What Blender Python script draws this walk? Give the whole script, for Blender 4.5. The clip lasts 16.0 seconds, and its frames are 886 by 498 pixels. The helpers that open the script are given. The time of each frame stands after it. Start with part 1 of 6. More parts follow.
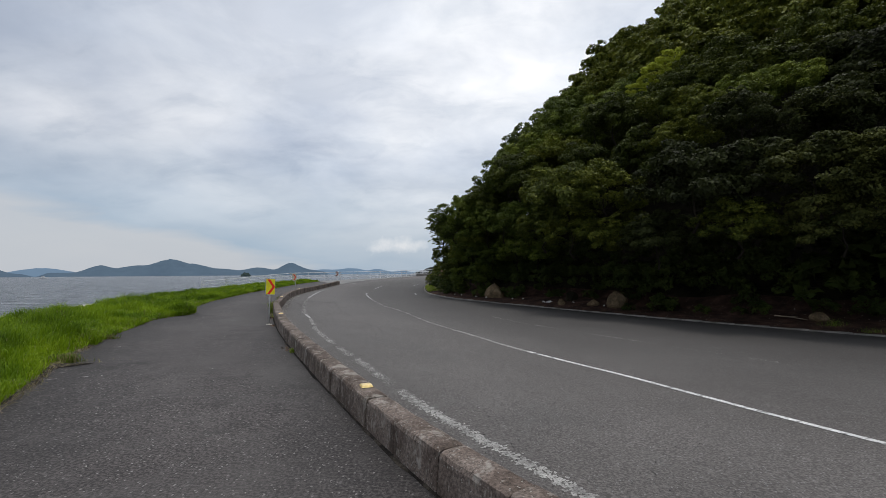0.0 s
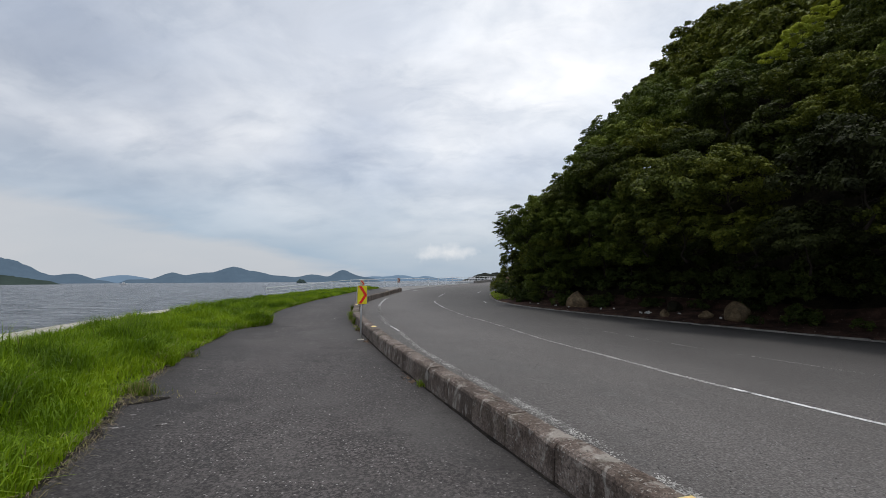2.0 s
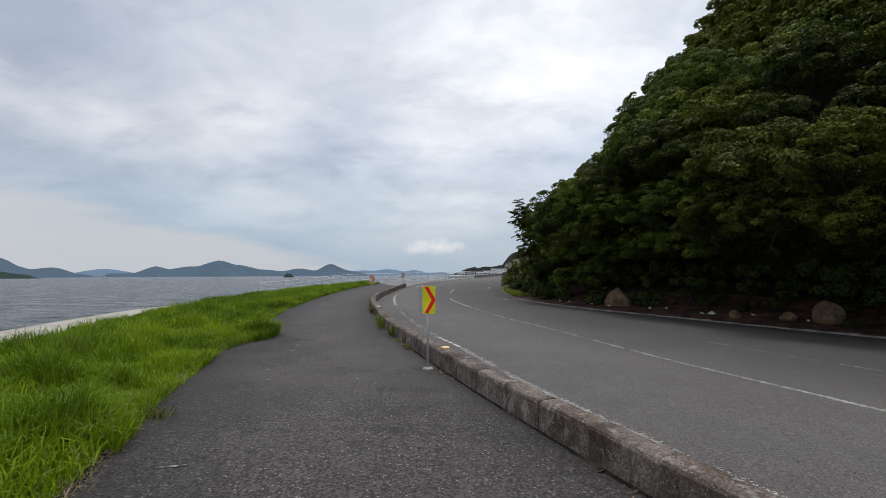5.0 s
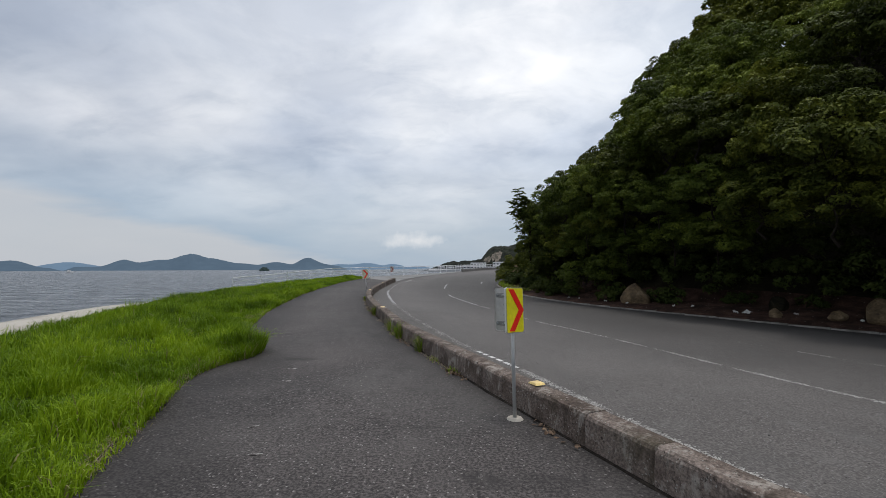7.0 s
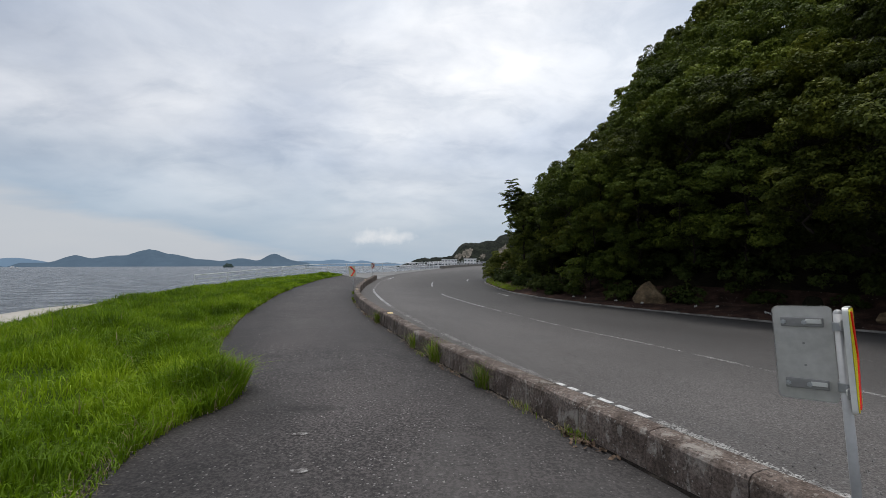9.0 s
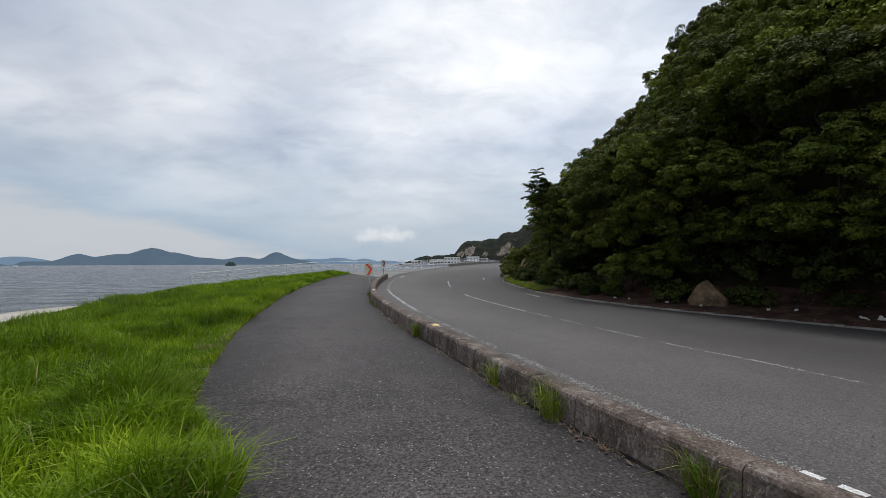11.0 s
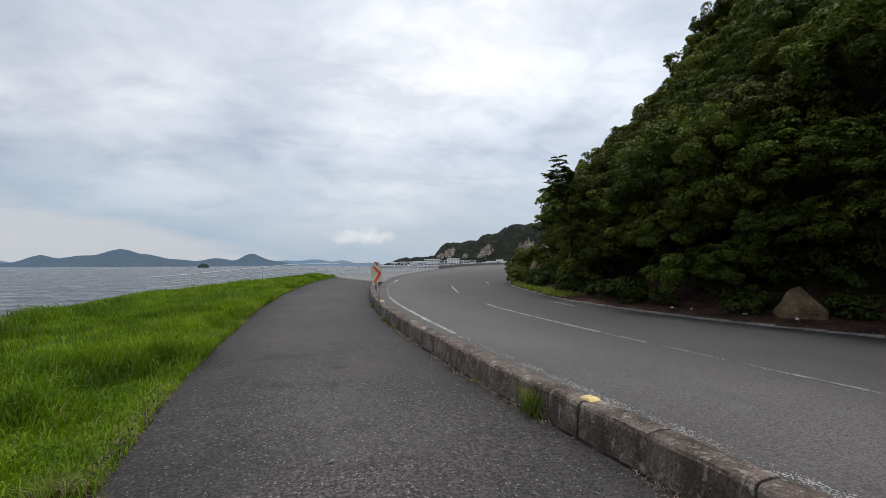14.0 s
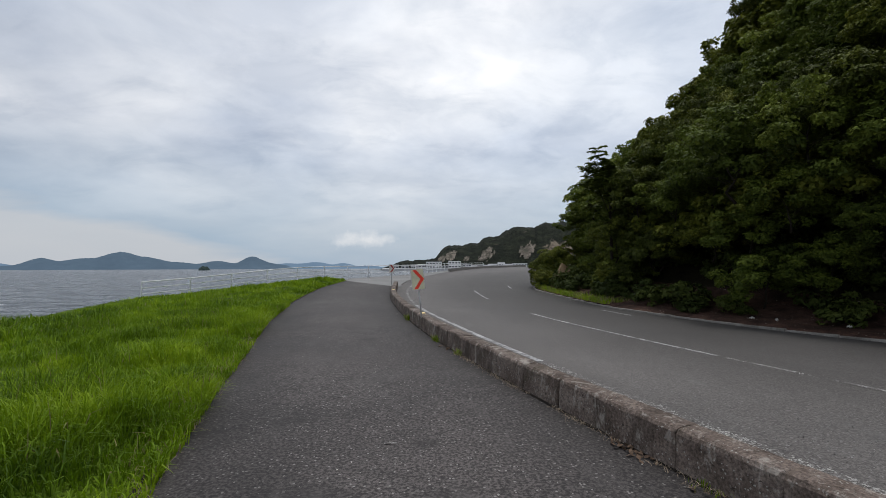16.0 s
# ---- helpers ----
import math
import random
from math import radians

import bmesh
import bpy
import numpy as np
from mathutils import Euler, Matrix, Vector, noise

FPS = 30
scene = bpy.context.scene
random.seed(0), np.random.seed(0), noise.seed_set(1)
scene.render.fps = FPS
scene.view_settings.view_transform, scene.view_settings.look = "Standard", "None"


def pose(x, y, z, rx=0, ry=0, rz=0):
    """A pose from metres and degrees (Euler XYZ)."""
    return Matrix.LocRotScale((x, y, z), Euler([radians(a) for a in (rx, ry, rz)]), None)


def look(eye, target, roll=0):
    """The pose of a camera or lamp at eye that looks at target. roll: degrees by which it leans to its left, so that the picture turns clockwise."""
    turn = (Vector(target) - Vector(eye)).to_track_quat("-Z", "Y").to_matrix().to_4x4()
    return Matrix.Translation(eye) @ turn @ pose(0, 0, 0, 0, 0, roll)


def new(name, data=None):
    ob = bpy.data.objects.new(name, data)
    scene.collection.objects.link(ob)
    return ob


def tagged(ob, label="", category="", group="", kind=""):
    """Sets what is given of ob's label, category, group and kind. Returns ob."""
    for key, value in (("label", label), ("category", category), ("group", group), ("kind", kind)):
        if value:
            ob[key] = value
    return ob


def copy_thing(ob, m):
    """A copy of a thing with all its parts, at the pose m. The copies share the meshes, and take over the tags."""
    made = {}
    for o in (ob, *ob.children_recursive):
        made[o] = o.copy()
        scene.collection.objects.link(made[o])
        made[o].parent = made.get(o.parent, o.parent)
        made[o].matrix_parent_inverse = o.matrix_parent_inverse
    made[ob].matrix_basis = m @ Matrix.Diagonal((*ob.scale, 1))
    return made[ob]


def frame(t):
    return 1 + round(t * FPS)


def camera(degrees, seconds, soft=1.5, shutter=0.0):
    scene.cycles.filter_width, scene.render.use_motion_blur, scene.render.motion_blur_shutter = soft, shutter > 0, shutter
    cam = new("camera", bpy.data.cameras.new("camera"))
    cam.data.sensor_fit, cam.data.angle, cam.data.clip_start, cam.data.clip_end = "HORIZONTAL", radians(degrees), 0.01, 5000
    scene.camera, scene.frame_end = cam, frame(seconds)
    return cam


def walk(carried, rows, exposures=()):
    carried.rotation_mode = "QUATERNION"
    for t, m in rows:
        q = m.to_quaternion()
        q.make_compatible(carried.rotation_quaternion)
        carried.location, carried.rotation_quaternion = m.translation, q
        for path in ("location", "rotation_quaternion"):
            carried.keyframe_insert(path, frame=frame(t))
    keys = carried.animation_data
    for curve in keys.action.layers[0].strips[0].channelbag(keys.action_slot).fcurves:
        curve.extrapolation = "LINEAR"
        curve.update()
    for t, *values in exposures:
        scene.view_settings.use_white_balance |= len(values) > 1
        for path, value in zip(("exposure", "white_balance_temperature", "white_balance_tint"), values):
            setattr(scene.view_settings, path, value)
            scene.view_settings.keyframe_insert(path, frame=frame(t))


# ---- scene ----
cam = camera(91.7, 16.0, soft=0.85)
METRES, EYE, TILT, LEAN, TURN = 22.7, 1.5, 0.36, 0.0, 0.0
ROWS = [
    (0.0, 0.0, 0.0, 0.0, 0.02, 2.91, 0.39),
    (0.5, -0.0238, 0.0239, -0.0002, 1.18, 3.31, 0.39),
    (1.0, -0.0415, 0.0486, -0.0007, 2.83, 3.67, 0.33),
    (1.5, -0.0647, 0.0709, 0.0002, 4.89, 3.99, 0.35),
    (2.0, -0.0809, 0.0952, -0.0012, 6.39, 3.88, 0.35),
    (2.5, -0.1003, 0.1206, -0.0011, 6.83, 3.55, 0.37),
    (3.0, -0.115, 0.1435, -0.0016, 6.44, 3.35, 0.31),
    (3.5, -0.134, 0.1692, -0.0001, 5.96, 3.39, 0.33),
    (4.0, -0.1485, 0.1931, -0.0002, 5.53, 3.33, 0.33),
    (4.5, -0.1658, 0.2205, 0.0005, 5.13, 3.18, 0.35),
    (5.0, -0.1832, 0.2434, 0.0008, 4.83, 3.1, 0.31),
    (7.5, -0.2591, 0.3801, 0.0011, 0.66, 2.03, 0.21),
    (8.0, -0.2738, 0.407, 0.0008, -0.82, 1.84, 0.18),
    (8.5, -0.2873, 0.4356, 0.0005, -1.75, 1.78, 0.14),
    (9.0, -0.3038, 0.4632, 0.0005, -1.98, 1.82, 0.11),
    (11.5, -0.3592, 0.6088, -0.002, -1.7, 1.53, 0.21),
    (12.0, -0.3711, 0.6398, -0.0022, -2.29, 1.78, 0.21),
    (12.5, -0.3794, 0.6703, -0.0028, -3.0, 2.01, 0.19),
    (13.0, -0.3909, 0.703, -0.0028, -3.61, 2.04, 0.17),
    (13.5, -0.3976, 0.7342, -0.0034, -4.15, 1.89, 0.17),
    (14.0, -0.4111, 0.7641, -0.0018, -4.53, 1.79, 0.17),
    (14.5, -0.4202, 0.7926, -0.0019, -4.76, 1.83, 0.17),
    (15.0, -0.4345, 0.8217, -0.0021, -4.77, 1.95, 0.17),
    (15.5, -0.4465, 0.8498, -0.0023, -4.62, 2.04, 0.17),
    (16.0, -0.4601, 0.8766, -0.0018, -4.46, 2.16, 0.17),
]
# the camera's own small changes of exposure
EXPOSURES = [(0.0, -0.05), (1.5, -0.05), (2.5, 0.0), (3.0, 0.01), (4.0, -0.09), (4.5, 0.0), (5.0, -0.01), (7.5, -0.08), (8.0, -0.08), (9.0, -0.05), (11.5, -0.02), (12.5, -0.07), (13.5, -0.02), (14.0, 0.02), (14.5, -0.01), (15.0, -0.06), (15.5, -0.08), (16.0, -0.06)]
walk(cam, [(t, pose(0, 0, EYE, TILT, LEAN, TURN) @ pose(METRES * x, METRES * y, METRES * z, 90 + pitch, roll, yaw)) for t, x, y, z, yaw, pitch, roll in ROWS], EXPOSURES)

# ---- light: an overcast summer sky ----
world = bpy.data.worlds.new("overcast_sky")
scene.world = world
world.use_nodes = True


def build_sky(w):
    nt = w.node_tree
    nt.nodes.clear()
    N, L = nt.nodes.new, nt.links.new
    out = N("ShaderNodeOutputWorld")
    bg = N("ShaderNodeBackground")
    sky = N("ShaderNodeTexSky")
    sky.sky_type, sky.sun_disc = "NISHITA", False
    sky.sun_elevation, sky.sun_rotation = radians(78), radians(27)
    sky.dust_density = 3.0
    dim = N("ShaderNodeVectorMath")
    dim.operation = "SCALE"
    dim.inputs["Scale"].default_value = 0.09
    L(sky.outputs[0], dim.inputs[0])
    tc = N("ShaderNodeTexCoord")
    sep = N("ShaderNodeSeparateXYZ")
    L(tc.outputs["Generated"], sep.inputs[0])
    # the cloud deck as a plane overhead, so that it narrows towards the horizon
    up = N("ShaderNodeMath")
    up.operation = "MAXIMUM"
    up.inputs[1].default_value = 0.0
    L(sep.outputs["Z"], up.inputs[0])
    lift = N("ShaderNodeMath")
    lift.operation = "ADD"
    lift.inputs[1].default_value = 0.30
    L(up.outputs[0], lift.inputs[0])
    inv = N("ShaderNodeMath")
    inv.operation = "DIVIDE"
    inv.inputs[0].default_value = 1.0
    L(lift.outputs[0], inv.inputs[1])
    deck = N("ShaderNodeVectorMath")
    deck.operation = "SCALE"
    L(tc.outputs["Generated"], deck.inputs[0])
    L(inv.outputs[0], deck.inputs["Scale"])

    def noise_at(scale, detail, rough, dist, loc=(0, 0, 0), stretch=(1, 1, 1)):
        mp = N("ShaderNodeMapping")
        mp.inputs["Location"].default_value = loc
        mp.inputs["Scale"].default_value = stretch
        L(deck.outputs[0], mp.inputs["Vector"])
        n = N("ShaderNodeTexNoise")
        n.inputs["Scale"].default_value = scale
        n.inputs["Detail"].default_value = detail
        n.inputs["Roughness"].default_value = rough
        n.inputs["Distortion"].default_value = dist
        L(mp.outputs[0], n.inputs["Vector"])
        return n.outputs["Fac"]

    def ramp(fac, stops):
        r = N("ShaderNodeValToRGB")
        r.color_ramp.elements[0].position, r.color_ramp.elements[0].color = stops[0][0], (*stops[0][1], 1)
        r.color_ramp.elements[1].position, r.color_ramp.elements[1].color = stops[-1][0], (*stops[-1][1], 1)
        for p, c in stops[1:-1]:
            e = r.color_ramp.elements.new(p)
            e.color = (*c, 1)
        L(fac, r.inputs[0])
        return r.outputs[0]

    def mix(fac, a, b, how="MIX"):
        m = N("ShaderNodeMix")
        m.data_type, m.blend_type = "RGBA", how
        for sock, v in ((m.inputs[0], fac), (m.inputs[6], a), (m.inputs[7], b)):
            if isinstance(v, bpy.types.NodeSocket):
                L(v, sock)
            else:
                sock.default_value = v
        return m.outputs[2]

    big = noise_at(0.95, 4.0, 0.5, 0.15, (2.3, 0.6, 0.0), (0.85, 0.95, 1.0))
    fine = noise_at(2.6, 7.0, 0.55, 0.25, (7.1, 3.2, 1.0), (0.9, 1.0, 1.0))
    body = ramp(big, [(0.34, (0.56, 0.615, 0.705)), (0.5, (0.71, 0.74, 0.79)), (0.64, (0.99, 0.985, 0.99))])
    wisps = ramp(fine, [(0.36, (0.79, 0.815, 0.86)), (0.62, (1.1, 1.09, 1.075))])
    clouds = mix(0.88, body, wisps, "MULTIPLY")
    # small grey rags under the brighter deck
    rags = ramp(noise_at(4.6, 8.0, 0.58, 0.5, (1.7, 5.4, 3.0), (0.8, 1.15, 1.0)), [(0.36, (0.86, 0.88, 0.905)), (0.48, (1.0, 1.0, 1.0)), (0.66, (1.08, 1.075, 1.07))])
    clouds = mix(0.8, clouds, rags, "MULTIPLY")
    # brighter towards the veiled sun, high ahead
    glow = N("ShaderNodeVectorMath")
    glow.operation = "DOT_PRODUCT"
    glow.inputs[1].default_value = (0.34, 0.67, 0.66)
    L(tc.outputs["Generated"], glow.inputs[0])
    veil = ramp(glow.outputs["Value"], [(0.35, (0.72, 0.75, 0.80)), (0.95, (1.31, 1.29, 1.26))])
    clouds = mix(1.0, clouds, veil, "MULTIPLY")
    # a paler, bluer band low over the water
    low = ramp(sep.outputs["Z"], [(0.0, (1, 1, 1)), (0.08, (0.9, 0.9, 0.9)), (0.27, (0, 0, 0))])
    haze = ramp(noise_at(0.9, 6.0, 0.5, 0.3, (0.4, 8.0, 2.0), (0.6, 1.0, 1.0)), [(0.38, (0.34, 0.455, 0.58)), (0.64, (0.475, 0.55, 0.635))])
    clouds = mix(low, clouds, haze)
    # a paler, warmer bank of cloud low in the west
    slant = N("ShaderNodeVectorMath")
    slant.operation = "DOT_PRODUCT"
    slant.inputs[1].default_value = (0.296, 0.0, 1.0)
    L(tc.outputs["Generated"], slant.inputs[0])
    frayed = N("ShaderNodeMath")
    frayed.operation = "MULTIPLY_ADD"
    frayed.inputs[1].default_value = 0.09
    L(noise_at(2.2, 6.0, 0.55, 0.3, (4.0, 1.0, 5.0), (0.5, 1.0, 3.0)), frayed.inputs[0])
    L(slant.outputs["Value"], frayed.inputs[2])
    west = N("ShaderNodeMapRange")
    west.inputs["From Min"].default_value, west.inputs["From Max"].default_value = -0.05, -0.018
    west.inputs["To Min"].default_value, west.inputs["To Max"].default_value = 0.62, 0.0
    L(frayed.outputs[0], west.inputs["Value"])
    clouds = mix(west.outputs[0], clouds, (0.63, 0.625, 0.635, 1))
    # a small heap of cloud low over the water
    off = N("ShaderNodeVectorMath")
    off.operation = "SUBTRACT"
    off.inputs[1].default_value = (-0.105, 0.993, 0.066)
    L(tc.outputs["Generated"], off.inputs[0])
    wide = N("ShaderNodeVectorMath")
    wide.operation = "MULTIPLY"
    wide.inputs[1].default_value = (12.0, 12.0, 42.0)
    L(off.outputs[0], wide.inputs[0])
    far = N("ShaderNodeVectorMath")
    far.operation = "LENGTH"
    L(wide.outputs[0], far.inputs[0])
    puff = N("ShaderNodeTexNoise")
    puff.inputs["Scale"].default_value, puff.inputs["Detail"].default_value = 38.0, 5.0
    L(tc.outputs["Generated"], puff.inputs["Vector"])
    edge = N("ShaderNodeMath")
    edge.operation = "MULTIPLY_ADD"
    edge.inputs[1].default_value = 1.6
    L(puff.outputs["Fac"], edge.inputs[0])
    L(far.outputs["Value"], edge.inputs[2])
    mr = N("ShaderNodeMapRange")
    mr.inputs["From Min"].default_value, mr.inputs["From Max"].default_value = 1.0, 1.75
    mr.inputs["To Min"].default_value, mr.inputs["To Max"].default_value = 0.75, 0.0
    L(edge.outputs[0], mr.inputs["Value"])
    clouds = mix(mr.outputs[0], clouds, (0.83, 0.84, 0.86, 1))
    total = mix(0.90, dim.outputs[0], clouds)
    L(total, bg.inputs["Color"])
    bg.inputs["Strength"].default_value = 1.07
    L(bg.outputs[0], out.inputs[0])


build_sky(world)
sun_data = bpy.data.lights.new("sun", "SUN")
sun_data.energy, sun_data.angle, sun_data.color = 1.4, radians(12), (1.0, 0.97, 0.93)
sun = new("sun", sun_data)
sun.matrix_world = look((0, 0, 60), (-5.8, -11.4, 0))


# ---- materials ----
def material(name, base, dark=None, light=None, rough=0.85, scale=1.0, grain=40.0, bump=0.3, grain_bump=0.2, metal=0.0, spec=0.3, stain=0.5, depth=0.02, speck=None, extra=None, each=False, crisp=0.0):
    """A surface with broad stains, fine grain and relief, in metres of the object's space; each: every piece has its own."""
    return build_material(name, base, dark, light, rough, scale, grain, bump, grain_bump, metal, spec, stain, depth, speck, extra, each, crisp)


def build_material(name, base, dark, light, rough, scale, grain, bump, grain_bump, metal, spec, stain, depth, speck, extra, each, crisp):
    m = bpy.data.materials.new(name)
    m.use_nodes = True
    nt = m.node_tree
    N, L = nt.nodes.new, nt.links.new
    b = nt.nodes["Principled BSDF"]
    b.inputs["Metallic"].default_value = metal
    b.inputs["Specular IOR Level"].default_value = spec
    tc = N("ShaderNodeTexCoord")
    if each:
        info = N("ShaderNodeObjectInfo")
        far = N("ShaderNodeMath")
        far.operation = "MULTIPLY"
        far.inputs[1].default_value = 90.0
        L(info.outputs["Random"], far.inputs[0])
        shift = N("ShaderNodeVectorMath")
        shift.operation = "ADD"
        L(tc.outputs["Object"], shift.inputs[0])
        L(far.outputs[0], shift.inputs[1])
        place = shift.outputs[0]
    else:
        place = tc.outputs["Object"]
    n1 = N("ShaderNodeTexNoise")
    n1.inputs["Scale"].default_value, n1.inputs["Detail"].default_value, n1.inputs["Roughness"].default_value = scale, 6.0, 0.6
    n2 = N("ShaderNodeTexNoise")
    n2.inputs["Scale"].default_value, n2.inputs["Detail"].default_value, n2.inputs["Roughness"].default_value = grain, 3.0, 0.65
    for n in (n1, n2):
        L(place, n.inputs["Vector"])
    r1 = N("ShaderNodeValToRGB")
    r1.color_ramp.elements[0].position, r1.color_ramp.elements[1].position = 0.32, 0.68
    r1.color_ramp.elements[0].color = (*(dark or [c * 0.7 for c in base]), 1)
    r1.color_ramp.elements[1].color = (*(light or [c * 1.25 for c in base]), 1)
    e = r1.color_ramp.elements.new(0.5)
    e.color = (*base, 1)
    L(n1.outputs["Fac"], r1.inputs[0])
    r2 = N("ShaderNodeValToRGB")
    r2.color_ramp.elements[0].position, r2.color_ramp.elements[1].position = 0.3 + crisp, 0.72 - crisp
    lo, hi = 1.0 - stain, 1.0 + stain
    r2.color_ramp.elements[0].color, r2.color_ramp.elements[1].color = (lo, lo, lo, 1), (hi, hi, hi, 1)
    L(n2.outputs["Fac"], r2.inputs[0])
    mul = N("ShaderNodeMix")
    mul.data_type, mul.blend_type = "RGBA", "MULTIPLY"
    mul.inputs[0].default_value = 1.0
    L(r1.outputs[0], mul.inputs[6])
    L(r2.outputs[0], mul.inputs[7])
    colour = mul.outputs[2]
    if speck:
        s_scale, s_limit, s_colour = speck
        v = N("ShaderNodeTexVoronoi")
        v.inputs["Scale"].default_value = s_scale
        L(place, v.inputs["Vector"])
        sx = N("ShaderNodeSeparateColor")
        L(v.outputs["Color"], sx.inputs[0])
        c1 = N("ShaderNodeMath")
        c1.operation = "GREATER_THAN"
        c1.inputs[1].default_value = s_limit
        L(sx.outputs[0], c1.inputs[0])
        c2 = N("ShaderNodeMath")
        c2.operation = "LESS_THAN"
        c2.inputs[1].default_value = 0.36
        L(v.outputs["Distance"], c2.inputs[0])
        c3 = N("ShaderNodeMath")
        c3.operation = "MULTIPLY"
        L(c1.outputs[0], c3.inputs[0])
        L(c2.outputs[0], c3.inputs[1])
        ms = N("ShaderNodeMix")
        ms.data_type = "RGBA"
        L(c3.outputs[0], ms.inputs[0])
        L(colour, ms.inputs[6])
        ms.inputs[7].default_value = (*s_colour, 1)
        colour = ms.outputs[2]
    if extra:
        colour = extra(nt, place, colour)
    L(colour, b.inputs["Base Color"])
    rr = N("ShaderNodeMapRange")
    rr.inputs["To Min"].default_value, rr.inputs["To Max"].default_value = max(0.0, rough - 0.12), min(1.0, rough + 0.1)
    L(n1.outputs["Fac"], rr.inputs["Value"])
    L(rr.outputs[0], b.inputs["Roughness"])
    if bump or grain_bump:
        b1, b2 = N("ShaderNodeBump"), N("ShaderNodeBump")
        b1.inputs["Strength"].default_value, b1.inputs["Distance"].default_value = bump, depth * 2
        b2.inputs["Strength"].default_value, b2.inputs["Distance"].default_value = grain_bump, depth * 0.4
        L(n1.outputs["Fac"], b1.inputs["Height"])
        L(n2.outputs["Fac"], b2.inputs["Height"])
        L(b1.outputs[0], b2.inputs["Normal"])
        L(b2.outputs[0], b.inputs["Normal"])
    return m


def mottle(scale, lo, hi, colour, amount, seed=0.0, stretch=(1, 1, 1)):
    """A second layer of blotches with edges of their own: dirt, moss, patches, worn paint."""
    def add(nt, tc, below):
        N, L = nt.nodes.new, nt.links.new
        mp = N("ShaderNodeMapping")
        mp.inputs["Location"].default_value, mp.inputs["Scale"].default_value = (seed, seed * 2, seed), stretch
        L(tc, mp.inputs["Vector"])
        n = N("ShaderNodeTexNoise")
        n.inputs["Scale"].default_value, n.inputs["Detail"].default_value, n.inputs["Roughness"].default_value, n.inputs["Distortion"].default_value = scale, 8.0, 0.65, 0.4
        L(mp.outputs[0], n.inputs["Vector"])
        r = N("ShaderNodeMapRange")
        r.inputs["From Min"].default_value, r.inputs["From Max"].default_value, r.inputs["To Max"].default_value = lo, hi, amount
        L(n.outputs["Fac"], r.inputs["Value"])
        m = N("ShaderNodeMix")
        m.data_type = "RGBA"
        L(r.outputs[0], m.inputs[0])
        L(below, m.inputs[6])
        m.inputs[7].default_value = (*colour, 1)
        return m.outputs[2]
    return add


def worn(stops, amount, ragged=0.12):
    """Wear, dirt and tone by the place across a strip (0 to 1), with a ragged edge: tyre bands, trodden middle, dirty
    and darker margins.
    """
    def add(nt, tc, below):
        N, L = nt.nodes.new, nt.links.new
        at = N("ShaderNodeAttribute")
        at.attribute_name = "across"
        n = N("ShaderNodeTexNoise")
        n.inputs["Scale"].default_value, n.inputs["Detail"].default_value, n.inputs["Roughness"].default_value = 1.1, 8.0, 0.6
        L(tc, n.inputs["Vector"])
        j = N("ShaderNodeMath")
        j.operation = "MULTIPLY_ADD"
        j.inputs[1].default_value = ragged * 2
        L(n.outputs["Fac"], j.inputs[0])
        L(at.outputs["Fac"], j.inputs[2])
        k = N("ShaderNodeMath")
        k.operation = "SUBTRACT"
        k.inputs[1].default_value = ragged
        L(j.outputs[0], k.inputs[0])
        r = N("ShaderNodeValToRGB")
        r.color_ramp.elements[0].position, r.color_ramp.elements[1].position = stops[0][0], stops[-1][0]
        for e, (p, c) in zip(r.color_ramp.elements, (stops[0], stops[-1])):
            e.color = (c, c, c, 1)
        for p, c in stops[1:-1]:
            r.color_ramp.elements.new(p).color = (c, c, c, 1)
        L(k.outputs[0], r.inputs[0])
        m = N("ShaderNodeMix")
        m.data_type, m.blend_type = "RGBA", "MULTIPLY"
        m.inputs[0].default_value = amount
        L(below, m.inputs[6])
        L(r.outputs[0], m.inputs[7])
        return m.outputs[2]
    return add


def layers(*adds):
    def run(nt, tc, colour):
        for a in adds:
            colour = a(nt, tc, colour)
        return colour
    return run


